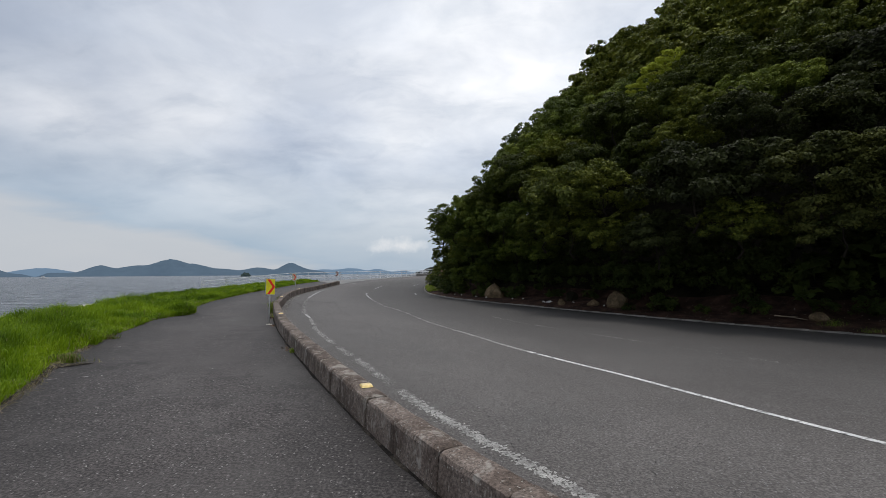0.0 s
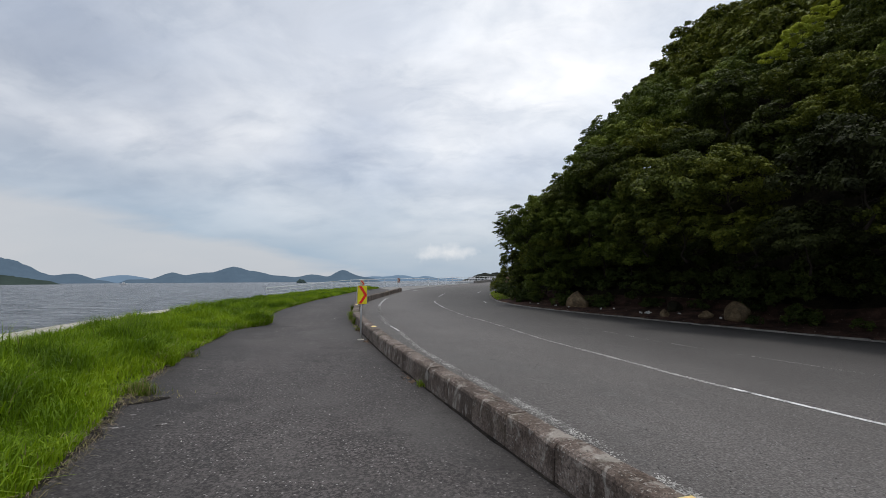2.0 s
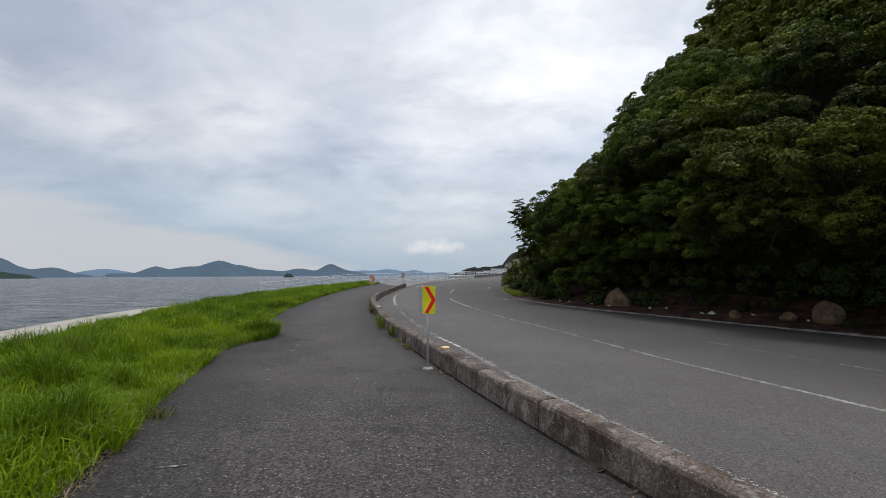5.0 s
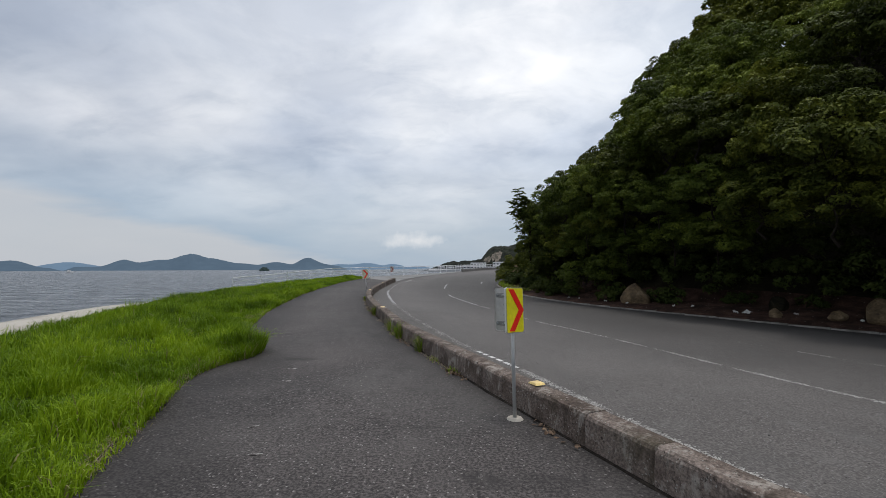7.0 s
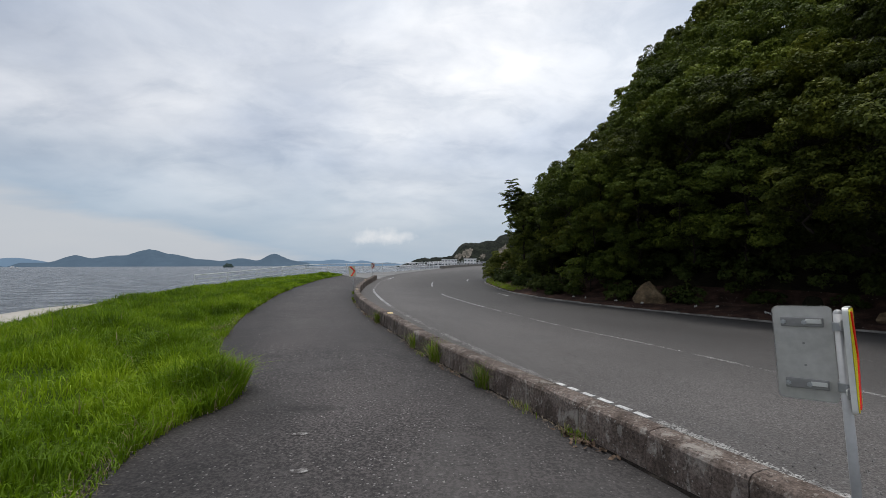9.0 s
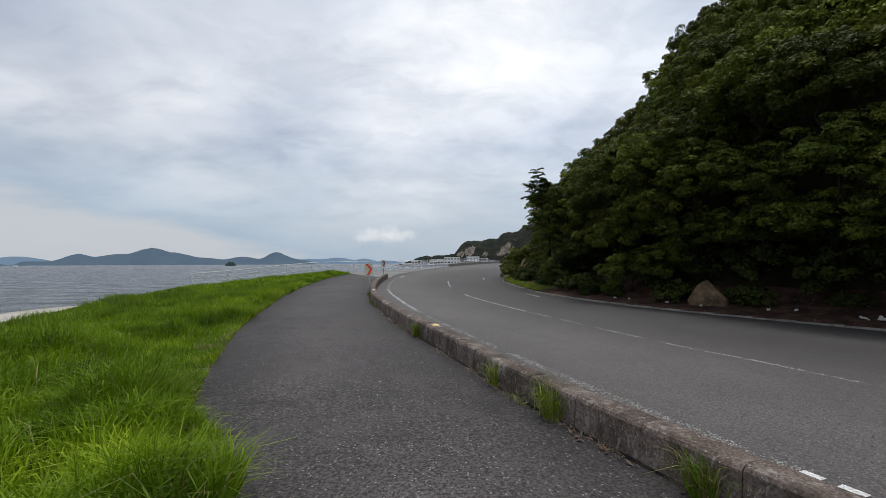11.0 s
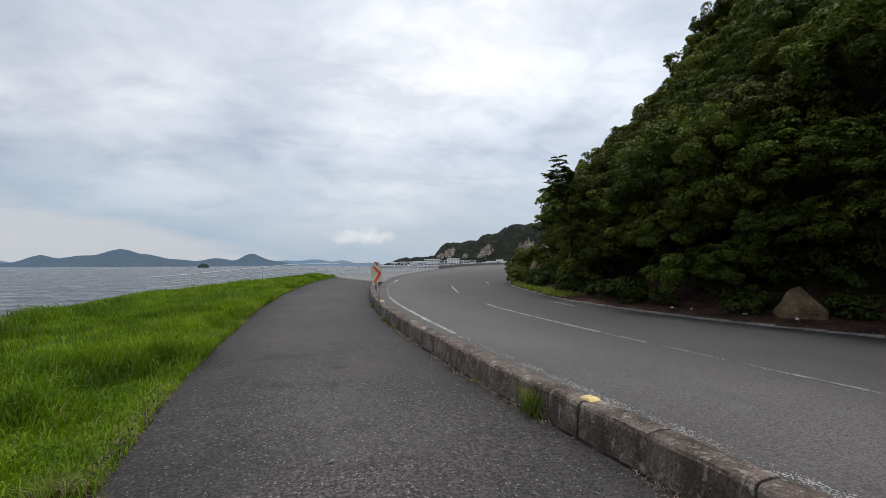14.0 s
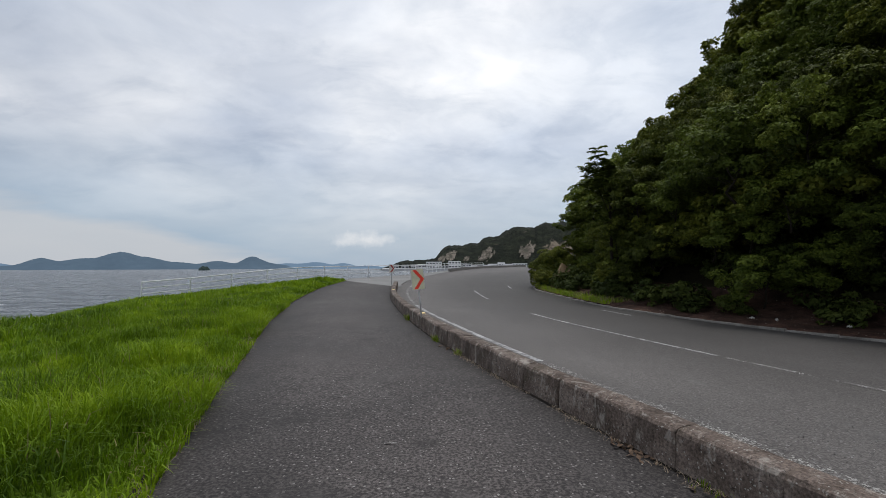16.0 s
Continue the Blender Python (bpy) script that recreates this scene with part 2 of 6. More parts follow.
def leaf_material(name, dark, mid, light, rough=0.55, gloss=0.35, through_light=0.18, trunk_scale=2.2, patch=0.8):
    """Leaves: each differs a little from the next, clumps differ more; light shows through thinly."""
    m = bpy.data.materials.new(name)
    m.use_nodes = True
    nt = m.node_tree
    N, L = nt.nodes.new, nt.links.new
    b = nt.nodes["Principled BSDF"]
    out = nt.nodes["Material Output"]
    geo = N("ShaderNodeNewGeometry")
    info = N("ShaderNodeObjectInfo")
    tc = N("ShaderNodeTexCoord")
    n = N("ShaderNodeTexNoise")
    n.inputs["Scale"].default_value, n.inputs["Detail"].default_value = trunk_scale, 3.0
    L(tc.outputs["Object"], n.inputs["Vector"])
    s1 = N("ShaderNodeMath")
    s1.operation = "MULTIPLY_ADD"
    s1.inputs[1].default_value, s1.inputs[2].default_value = 0.22, -0.11
    L(geo.outputs["Random Per Island"], s1.inputs[0])
    s2 = N("ShaderNodeMath")
    s2.operation = "MULTIPLY_ADD"
    s2.inputs[1].default_value = 0.3
    L(info.outputs["Random"], s2.inputs[0])
    L(s1.outputs[0], s2.inputs[2])
    s3 = N("ShaderNodeMath")
    s3.operation = "MULTIPLY_ADD"
    s3.inputs[1].default_value = patch
    base = N("ShaderNodeMath")
    base.inputs[1].default_value = 0.5 - 0.4 / patch
    base.operation = "SUBTRACT"
    L(n.outputs["Fac"], base.inputs[0])
    L(base.outputs[0], s3.inputs[0])
    L(s2.outputs[0], s3.inputs[2])
    r = N("ShaderNodeValToRGB")
    r.color_ramp.elements[0].position, r.color_ramp.elements[1].position = 0.25, 0.9
    r.color_ramp.elements[0].color, r.color_ramp.elements[1].color = (*dark, 1), (*light, 1)
    e = r.color_ramp.elements.new(0.55)
    e.color = (*mid, 1)
    L(s3.outputs[0], r.inputs[0])
    L(r.outputs[0], b.inputs["Base Color"])
    b.inputs["Roughness"].default_value = rough
    b.inputs["Specular IOR Level"].default_value = gloss
    t = N("ShaderNodeBsdfTranslucent")
    L(r.outputs[0], t.inputs["Color"])
    mx = N("ShaderNodeMixShader")
    mx.inputs[0].default_value = through_light
    L(b.outputs[0], mx.inputs[1])
    L(t.outputs[0], mx.inputs[2])
    L(mx.outputs[0], out.inputs["Surface"])
    return m


def plain(name, colour, rough=0.6, metal=0.0, spec=0.4, grain=25.0, vary=0.12):
    return material(name, colour, [c * (1 - vary) for c in colour], [c * (1 + vary) for c in colour], rough, 3.0, grain, 0.05, 0.08, metal, spec, vary * 0.6, 0.004)


# lighter gritty band by the kerb, darker towards the hill foot; trodden paler middle of the path
ROAD_WEAR_TONE = [(0.0, 0.94), (0.05, 0.96), (0.12, 1.08), (0.22, 1.0), (0.32, 0.8), (0.5, 0.64), (0.84, 0.54), (0.93, 0.43), (1.0, 0.38)]
PATH_WEAR = [(0.0, 0.5), (0.1, 0.56), (0.32, 0.92), (0.5, 1.0), (0.72, 0.9), (0.93, 0.66), (1.0, 0.5)]
ROAD = material("worn_road_asphalt", (0.102, 0.094, 0.09), (0.086, 0.0785, 0.075), (0.122, 0.1125, 0.108), 0.8, 0.25, 44.0, 0.1, 0.14, spec=0.35, stain=0.4, crisp=0.11, speck=(46.0, 0.9, (0.2, 0.196, 0.192)),
                extra=layers(mottle(0.55, 0.55, 0.72, (0.072, 0.07, 0.068), 0.5, 3.0), mottle(1.6, 0.6, 0.7, (0.16, 0.155, 0.15), 0.35, 9.0), mottle(16.0, 0.59, 0.67, (0.045, 0.043, 0.042), 0.5, 4.0), mottle(3.2, 0.55, 0.7, (0.13, 0.124, 0.12), 0.35, 14.0, (1.4, 0.5, 1)), mottle(0.22, 0.6, 0.68, (0.075, 0.073, 0.071), 0.45, 21.0), worn(ROAD_WEAR_TONE, 1.0, 0.05)))
PATH = material("dark_path_asphalt", (0.061, 0.0535, 0.052), (0.044, 0.0385, 0.0375), (0.08, 0.0705, 0.0685), 0.82, 0.55, 40.0, 0.3, 0.4, spec=0.35, stain=0.62, crisp=0.12, speck=(42.0, 0.9, (0.25, 0.236, 0.226)),
                extra=layers(mottle(1.1, 0.57, 0.68, (0.024, 0.021, 0.021), 0.75, 5.0, (0.8, 1.5, 1)), mottle(0.35, 0.52, 0.7, (0.098, 0.091, 0.087), 0.7, 12.0), mottle(2.4, 0.54, 0.7, (0.1, 0.091, 0.088), 0.4, 31.0, (1.3, 0.6, 1)), mottle(11.0, 0.58, 0.66, (0.024, 0.021, 0.021), 0.55, 4.0), mottle(24.0, 0.61, 0.65, (0.16, 0.15, 0.144), 0.6, 17.0), mottle(3.0, 0.66, 0.69, (0.02, 0.018, 0.018), 0.7, 15.0, (0.5, 2.2, 1)), worn(PATH_WEAR, 1.0, 0.12)))
CONCRETE = material("weathered_concrete", (0.138, 0.108, 0.092), (0.07, 0.052, 0.042), (0.2, 0.166, 0.146), 0.9, 2.6, 46.0, 0.5, 0.8, spec=0.2, stain=0.42, crisp=0.06, depth=0.018, speck=(60.0, 0.9, (0.3, 0.285, 0.26)), each=True,
                    extra=layers(mottle(2.6, 0.5, 0.62, (0.04, 0.029, 0.023), 0.68, 2.0, (1, 1, 0.35)), mottle(4.2, 0.575, 0.64, (0.36, 0.335, 0.3), 0.62, 7.0, (1, 1, 0.55)), mottle(14.0, 0.58, 0.63, (0.4, 0.375, 0.34), 0.4, 11.0, (1, 1, 0.5)), mottle(1.3, 0.56, 0.7, (0.055, 0.05, 0.028), 0.45, 4.0), mottle(26.0, 0.6, 0.66, (0.026, 0.02, 0.016), 0.75, 3.0)))
CONCRETE_PALE = material("pale_seawall_concrete", (0.42, 0.39, 0.34), (0.32, 0.29, 0.25), (0.5, 0.47, 0.42), 0.9, 0.35, 20.0, 0.2, 0.3, stain=0.15)
INNER_KERB = material("grey_kerb_concrete", (0.21, 0.2, 0.185), None, None, 0.9, 1.8, 40.0, 0.3, 0.5, stain=0.3, extra=mottle(2.0, 0.5, 0.65, (0.06, 0.055, 0.045), 0.7, 3.0), each=True)
PAINT = material("worn_white_road_paint", (0.66, 0.66, 0.65), (0.5, 0.5, 0.49), (0.78, 0.78, 0.76), 0.75, 2.5, 30.0, 0.2, 0.5, stain=0.3, extra=layers(mottle(9.0, 0.53, 0.62, (0.125, 0.125, 0.126), 0.9, 2.0), mottle(38.0, 0.54, 0.64, (0.11, 0.11, 0.11), 0.6, 6.0)))
PAINT_FAINT = material("nearly_worn_off_road_paint", (0.3, 0.295, 0.29), (0.2, 0.195, 0.19), (0.42, 0.41, 0.4), 0.8, 2.0, 30.0, 0.2, 0.8, stain=0.4, extra=layers(mottle(1.4, 0.44, 0.56, (0.118, 0.113, 0.109), 0.97, 8.0), mottle(11.0, 0.46, 0.54, (0.12, 0.115, 0.11), 0.95, 8.0)))
SOIL = material("brown_soil_and_litter", (0.046, 0.027, 0.021), (0.02, 0.013, 0.01), (0.095, 0.055, 0.042), 0.95, 1.6, 28.0, 0.8, 0.9, spec=0.1, stain=0.6, depth=0.06, speck=(17.0, 0.975, (0.26, 0.23, 0.2)))
# the shade under the trees is put into this floor's near-black colour
HILL_SOIL = material("shade_toned_forest_floor", (0.018, 0.016, 0.010), (0.008, 0.008, 0.006), (0.03, 0.026, 0.016), 0.97, 1.1, 16.0, 0.8, 0.9, spec=0.05, stain=0.5, depth=0.08)
TURF = material("turf_under_grass", (0.06, 0.1, 0.009), (0.03, 0.052, 0.006), (0.1, 0.15, 0.013), 0.95, 1.3, 22.0, 0.7, 0.9, spec=0.05, stain=0.5, depth=0.06)
DIRT = material("dry_dirt_edge", (0.024, 0.02, 0.017), (0.01, 0.009, 0.008), (0.07, 0.06, 0.048), 0.95, 4.0, 35.0, 0.6, 0.9, spec=0.1, stain=0.5, depth=0.03)
ROCK = material("buff_boulder", (0.14, 0.1, 0.058), (0.07, 0.052, 0.034), (0.22, 0.168, 0.108), 0.9, 2.4, 18.0, 0.8, 0.8, spec=0.15, stain=0.35, depth=0.05, extra=mottle(1.6, 0.55, 0.66, (0.07, 0.06, 0.04), 0.6, 4.0))
LITTER = plain("pale_litter", (0.55, 0.55, 0.53), 0.6)
WOOD = material("dead_wood", (0.25, 0.2, 0.15), (0.12, 0.1, 0.08), (0.36, 0.3, 0.23), 0.9, 5.0, 40.0, 0.6, 0.6, stain=0.4)
BARK = material("dark_bark", (0.028, 0.023, 0.018), (0.015, 0.012, 0.01), (0.045, 0.038, 0.03), 0.95, 5.0, 30.0, 0.7, 0.7, spec=0.1, stain=0.4, depth=0.04)
CLAMP = plain("weathered_clamp", (0.26, 0.255, 0.25), 0.5, 0.3)
STEEL = plain("galvanised_steel", (0.42, 0.43, 0.44), 0.5, 0.75, 0.5)
POST = plain("grey_painted_pipe", (0.45, 0.45, 0.45), 0.5, 0.2)
BACK = plain("grey_aluminium_sheet", (0.5, 0.485, 0.47), 0.38, 0.5, 0.5)
RIM = plain("pale_sheet_edge", (0.66, 0.66, 0.63), 0.45, 0.2)
PAINT_DIM = material("dulled_white_road_paint", (0.4, 0.4, 0.4), (0.28, 0.28, 0.28), (0.52, 0.52, 0.51), 0.78, 2.5, 30.0, 0.2, 0.5, stain=0.3, extra=layers(mottle(6.0, 0.47, 0.58, (0.12, 0.12, 0.12), 0.9, 2.0), mottle(38.0, 0.5, 0.62, (0.11, 0.11, 0.11), 0.7, 6.0)))
YELLOW = plain("retroreflective_yellow", (0.86, 0.76, 0.015), 0.42)
YELLOW_PALE = plain("faded_yellow", (0.62, 0.6, 0.42), 0.5)
WHITE_SHEET = plain("faded_white_sheet", (0.62, 0.58, 0.52), 0.5)
RED = plain("retroreflective_red", (0.9, 0.02, 0.012), 0.4)
RED_FADED = plain("faded_orange_red", (0.85, 0.06, 0.03), 0.45)
RED_DARK = plain("dark_red", (0.3, 0.015, 0.02), 0.5)
STUD = plain("amber_reflector", (0.8, 0.6, 0.24), 0.35, vary=0.25)
FENCE_WHITE = plain("white_painted_pipe", (0.72, 0.73, 0.74), 0.5)
WALL_WHITE = plain("white_rendered_wall", (0.62, 0.62, 0.62), 0.8)
WALL_GREY = plain("grey_rendered_wall", (0.42, 0.42, 0.43), 0.8)
WALL_DULL = plain("dull_rendered_wall", (0.3, 0.3, 0.3), 0.8)
ROOF_GREY = plain("grey_roof", (0.25, 0.26, 0.28), 0.7)
GLASS_DARK = plain("dark_window_glass", (0.05, 0.06, 0.07), 0.12, spec=0.6)
LEAF = leaf_material("evergreen_leaf", (0.024, 0.032, 0.008), (0.07, 0.088, 0.014), (0.22, 0.235, 0.034), 0.6, 0.12)
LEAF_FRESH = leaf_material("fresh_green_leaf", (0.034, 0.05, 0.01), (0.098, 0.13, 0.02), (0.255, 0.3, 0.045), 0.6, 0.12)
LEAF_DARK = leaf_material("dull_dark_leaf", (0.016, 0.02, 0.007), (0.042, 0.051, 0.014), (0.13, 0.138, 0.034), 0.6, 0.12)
LEAF_BRIGHT = leaf_material("young_yellow_green_leaf", (0.22, 0.25, 0.02), (0.4, 0.45, 0.05), (0.55, 0.58, 0.1), 0.6, 0.2, 0.35)
# undergrowth leaves, their colour darkened to hold the shade under the trees
LEAF_LOW = leaf_material("undergrowth_leaf", (0.02, 0.03, 0.008), (0.04, 0.058, 0.012), (0.075, 0.092, 0.019), 0.65, 0.12)
GRASS = leaf_material("summer_grass", (0.05, 0.1, 0.004), (0.15, 0.25, 0.006), (0.31, 0.43, 0.016), 0.6, 0.2, 0.3, 0.9, 1.25)
GRASS_DRY = leaf_material("dry_grass", (0.15, 0.135, 0.05), (0.26, 0.235, 0.1), (0.38, 0.34, 0.17), 0.8, 0.15, 0.2, 2.0)
FAR_GREEN = material("far_wooded_slope", (0.021, 0.025, 0.018), (0.011, 0.014, 0.011), (0.034, 0.038, 0.026), 0.95, 0.06, 0.5, 0.9, 0.9, spec=0.05, stain=0.6, depth=3.0, extra=layers(mottle(0.02, 0.6, 0.64, (0.22, 0.18, 0.14), 0.85, 3.0, (1, 1, 0.6)), mottle(0.09, 0.5, 0.6, (0.012, 0.014, 0.012), 0.7, 9.0)))
FAR_LOW = material("far_wooded_point", (0.02, 0.024, 0.02), (0.012, 0.015, 0.013), (0.04, 0.043, 0.034), 0.95, 0.06, 0.5, 0.9, 0.9, spec=0.05, stain=0.6, depth=3.0)


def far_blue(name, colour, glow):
    """An island seen through kilometres of summer air: the haze is put in as blue colour and a faint glow."""
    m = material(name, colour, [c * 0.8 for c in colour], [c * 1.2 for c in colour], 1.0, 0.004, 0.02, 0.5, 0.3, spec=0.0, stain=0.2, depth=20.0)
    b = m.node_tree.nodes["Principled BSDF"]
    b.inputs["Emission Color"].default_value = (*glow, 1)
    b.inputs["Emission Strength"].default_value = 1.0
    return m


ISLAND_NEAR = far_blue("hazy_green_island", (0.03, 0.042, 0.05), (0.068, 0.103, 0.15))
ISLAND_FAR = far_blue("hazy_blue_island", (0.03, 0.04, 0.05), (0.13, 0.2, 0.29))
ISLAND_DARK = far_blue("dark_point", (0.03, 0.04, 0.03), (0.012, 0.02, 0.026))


def sea_material():
    m = bpy.data.materials.new("choppy_sea")
    m.use_nodes = True
    nt = m.node_tree
    N, L = nt.nodes.new, nt.links.new
    b = nt.nodes["Principled BSDF"]
    b.inputs["Base Color"].default_value = (0.07, 0.088, 0.105, 1)
    b.inputs["Roughness"].default_value = 0.14
    b.inputs["IOR"].default_value = 1.33
    tc = N("ShaderNodeTexCoord")
    last = None
    for scale, dist, strength, stretch in ((0.05, 4.0, 0.8, (1, 1.6, 1)), (0.22, 2.4, 1.0, (1, 1.9, 1)), (0.9, 0.7, 1.0, (1, 1.5, 1))):
        mp = N("ShaderNodeMapping")
        mp.inputs["Scale"].default_value = stretch
        mp.inputs["Rotation"].default_value = (0, 0, 0.35)
        L(tc.outputs["Object"], mp.inputs[0])
        n = N("ShaderNodeTexNoise")
        n.inputs["Scale"].default_value, n.inputs["Detail"].default_value, n.inputs["Roughness"].default_value = scale, 5.0, 0.6
        L(mp.outputs[0], n.inputs["Vector"])
        bp = N("ShaderNodeBump")
        bp.inputs["Strength"].default_value, bp.inputs["Distance"].default_value = strength, dist
        L(n.outputs["Fac"], bp.inputs["Height"])
        if last:
            L(last.outputs[0], bp.inputs["Normal"])
        last = bp
    L(last.outputs[0], b.inputs["Normal"])
    # cat's-paws: the ripples' light and dark are put into the colour; ruffled water is rougher
    mp = N("ShaderNodeMapping")
    mp.inputs["Scale"].default_value = (0.16, 0.42, 1)
    mp.inputs["Rotation"].default_value = (0, 0, 0.5)
    L(tc.outputs["Object"], mp.inputs[0])
    n = N("ShaderNodeTexNoise")
    n.inputs["Scale"].default_value, n.inputs["Detail"].default_value, n.inputs["Roughness"].default_value = 1.0, 9.0, 0.72
    L(mp.outputs[0], n.inputs["Vector"])
    r = N("ShaderNodeValToRGB")
    r.color_ramp.elements[0].position, r.color_ramp.elements[1].position = 0.38, 0.62
    r.color_ramp.elements[0].color, r.color_ramp.elements[1].color = (0.035, 0.045, 0.056, 1), (0.15, 0.17, 0.195, 1)
    L(n.outputs["Fac"], r.inputs[0])
    L(r.outputs[0], b.inputs["Base Color"])
    rr = N("ShaderNodeMapRange")
    rr.inputs["From Min"].default_value, rr.inputs["From Max"].default_value = 0.35, 0.65
    rr.inputs["To Min"].default_value, rr.inputs["To Max"].default_value = 0.45, 0.1
    L(n.outputs["Fac"], rr.inputs["Value"])
    L(rr.outputs[0], b.inputs["Roughness"])
    return m


SEA = sea_material()


# ---- helpers of the plan ----
CLIMB = math.tan(radians(0.36))  # the whole shore road climbs gently ahead


def smooth(a, b, v):
    t = min(1.0, max(0.0, (v - a) / (b - a)))
    return t * t * (3 - 2 * t)


def curve(points, step):
    """A Catmull-Rom line through plan points, resampled at even steps: places and unit tangents."""
    p = np.array([points[0], *points, points[-1]], float)
    p[0] = 2 * p[1] - p[2]
    p[-1] = 2 * p[-2] - p[-3]
    t = np.linspace(0, 1, 24, endpoint=False)[:, None]
    out = [0.5 * (2 * b + (c - a) * t + (2 * a - 5 * b + 4 * c - d) * t**2 + (3 * b - a - 3 * c + d) * t**3) for a, b, c, d in zip(p, p[1:], p[2:], p[3:])]
    q = np.vstack([*out, p[-2:-1]])
    s = np.concatenate([[0], np.cumsum(np.linalg.norm(np.diff(q, axis=0), axis=1))])
    n = max(2, int(round(s[-1] / step)) + 1)
    u = np.linspace(0, s[-1], n)
    r = np.stack([np.interp(u, s, q[:, k]) for k in range(q.shape[1])], 1)
    tan = np.gradient(r[:, :2], axis=0)
    return r, tan / np.linalg.norm(tan, axis=1)[:, None]


def mesh_from(name, verts, faces, mats, smooth_faces=False, face_mats=None):
    me = bpy.data.meshes.new(name)
    me.from_pydata([tuple(map(float, v)) for v in verts], [], [tuple(map(int, f)) for f in faces])
    for m in mats if isinstance(mats, (list, tuple)) else [mats]:
        me.materials.append(m)
    if smooth_faces:
        me.polygons.foreach_set("use_smooth", [True] * len(me.polygons))
    if face_mats is not None:
        me.polygons.foreach_set("material_index", face_mats)
    me.update()
    return me


def grid_faces(rows, cols):
    return [(i * cols + j, i * cols + j + 1, (i + 1) * cols + j + 1, (i + 1) * cols + j) for i in range(rows - 1) for j in range(cols - 1)]


def part(name, bm, mat, parent, label="", smooth_faces=False):
    me = bpy.data.meshes.new(name)
    bm.to_mesh(me)
    bm.free()
    for m in mat if isinstance(mat, (list, tuple)) else [mat]:
        me.materials.append(m)
    if smooth_faces:
        me.polygons.foreach_set("use_smooth", [True] * len(me.polygons))
    ob = new(name, me)
    ob.parent = parent
    return tagged(ob, label)


def box(bm, m, sx, sy, sz, bevel=0.0):
    made = bmesh.ops.create_cube(bm, size=1.0, matrix=m @ Matrix.Diagonal((sx, sy, sz, 1)))["verts"]
    if bevel:
        edges = list({e for v in made for e in v.link_edges})
        bmesh.ops.bevel(bm, geom=edges, offset=bevel, segments=2, affect="EDGES", profile=0.6)
    return bm


def tube(bm, a, b, r0, r1=None, n=10):
    a, b = Vector(a), Vector(b)
    q = (b - a).to_track_quat("Z", "Y").to_matrix().to_4x4()
    bmesh.ops.create_cone(bm, cap_ends=True, segments=n, radius1=r0, radius2=r0 if r1 is None else r1, depth=(b - a).length, matrix=Matrix.Translation((a + b) / 2) @ q)
    return bm


def rise(y):
    return 0.2 * smooth(38, 48, y) * (1 if y < 48 else 1) + max(0.0, min(y, 56) - 48) * 0.02 + max(0.0, y - 56) * 0.01


def lift(y, z=0.0):
    return z + CLIMB * y + rise(y)


# kerb line beside the path, the road's inner kerb, the path's grass edge, the seaward edge of the bank
KERB = [(10.5, -14), (5.0, -5.2), (1.9, 0.0), (-0.08, 3.0), (-1.18, 4.97), (-2.54, 7.6), (-4.07, 10.74), (-5.39, 13.77), (-6.93, 17.55), (-7.5, 19.44), (-8.54, 22.75), (-9.46, 26.2), (-10.22, 29.9), (-10.9, 35), (-11.35, 40.5), (-11.4, 46.4)]
ROAD_LEFT = KERB + [(-10.6, 54), (-8.2, 66), (-4.6, 81), (0.5, 97), (8, 113), (20, 130)]
ROAD_RIGHT = [(40, 1.5), (30, 6.6), (22.5, 10.4), (16, 14.6), (12.7, 17.4), (10.7, 19.5), (8.8, 21.7), (6.6, 24.3), (4.5, 26.9), (2.6, 29.1), (0.6, 32.0), (-0.6, 34.9), (-1.3, 37.8), (-1.8, 41.5), (-2.05, 45.5), (-1.9, 48.8), (-0.9, 52.5), (1.5, 57), (6, 63.5), (14, 72), (28, 84), (50, 97)]
PATH_EDGE = [(-1.5, -12), (-2.6, -4), (-3.6, 1), (-4.7, 4.2), (-5.55, 5.8), (-6.5, 7.3), (-7.3, 8.9), (-8.0, 10.3), (-8.6, 11.9), (-9.25, 13.6), (-9.34, 14.6), (-9.14, 15.3), (-9.45, 16.3), (-10.33, 17.4), (-11.08, 19.3), (-12.08, 22.4), (-12.74, 25.0), (-13.4, 28.0), (-14.1, 31), (-14.9, 36), (-15.4, 41), (-15.5, 47), (-15.2, 53)]
BANK_EDGE = [(-10, -14), (-13.4, 0), (-16.2, 8.0), (-18.3, 15.3), (-20.7, 22.5), (-22.3, 28.2), (-23.9, 36), (-25.1, 43.5), (-22.0, 49.0), (-17.6, 54.2)]

K_LINE, K_TAN = curve(ROAD_LEFT, 0.5)
CROSS = 0.044


def road_z(d, y):
    return lift(y, -0.05 - CROSS * d)


def dist_kerb(x, y):
    return float(np.sqrt(((K_LINE - (x, y)) ** 2).sum(1).min()))


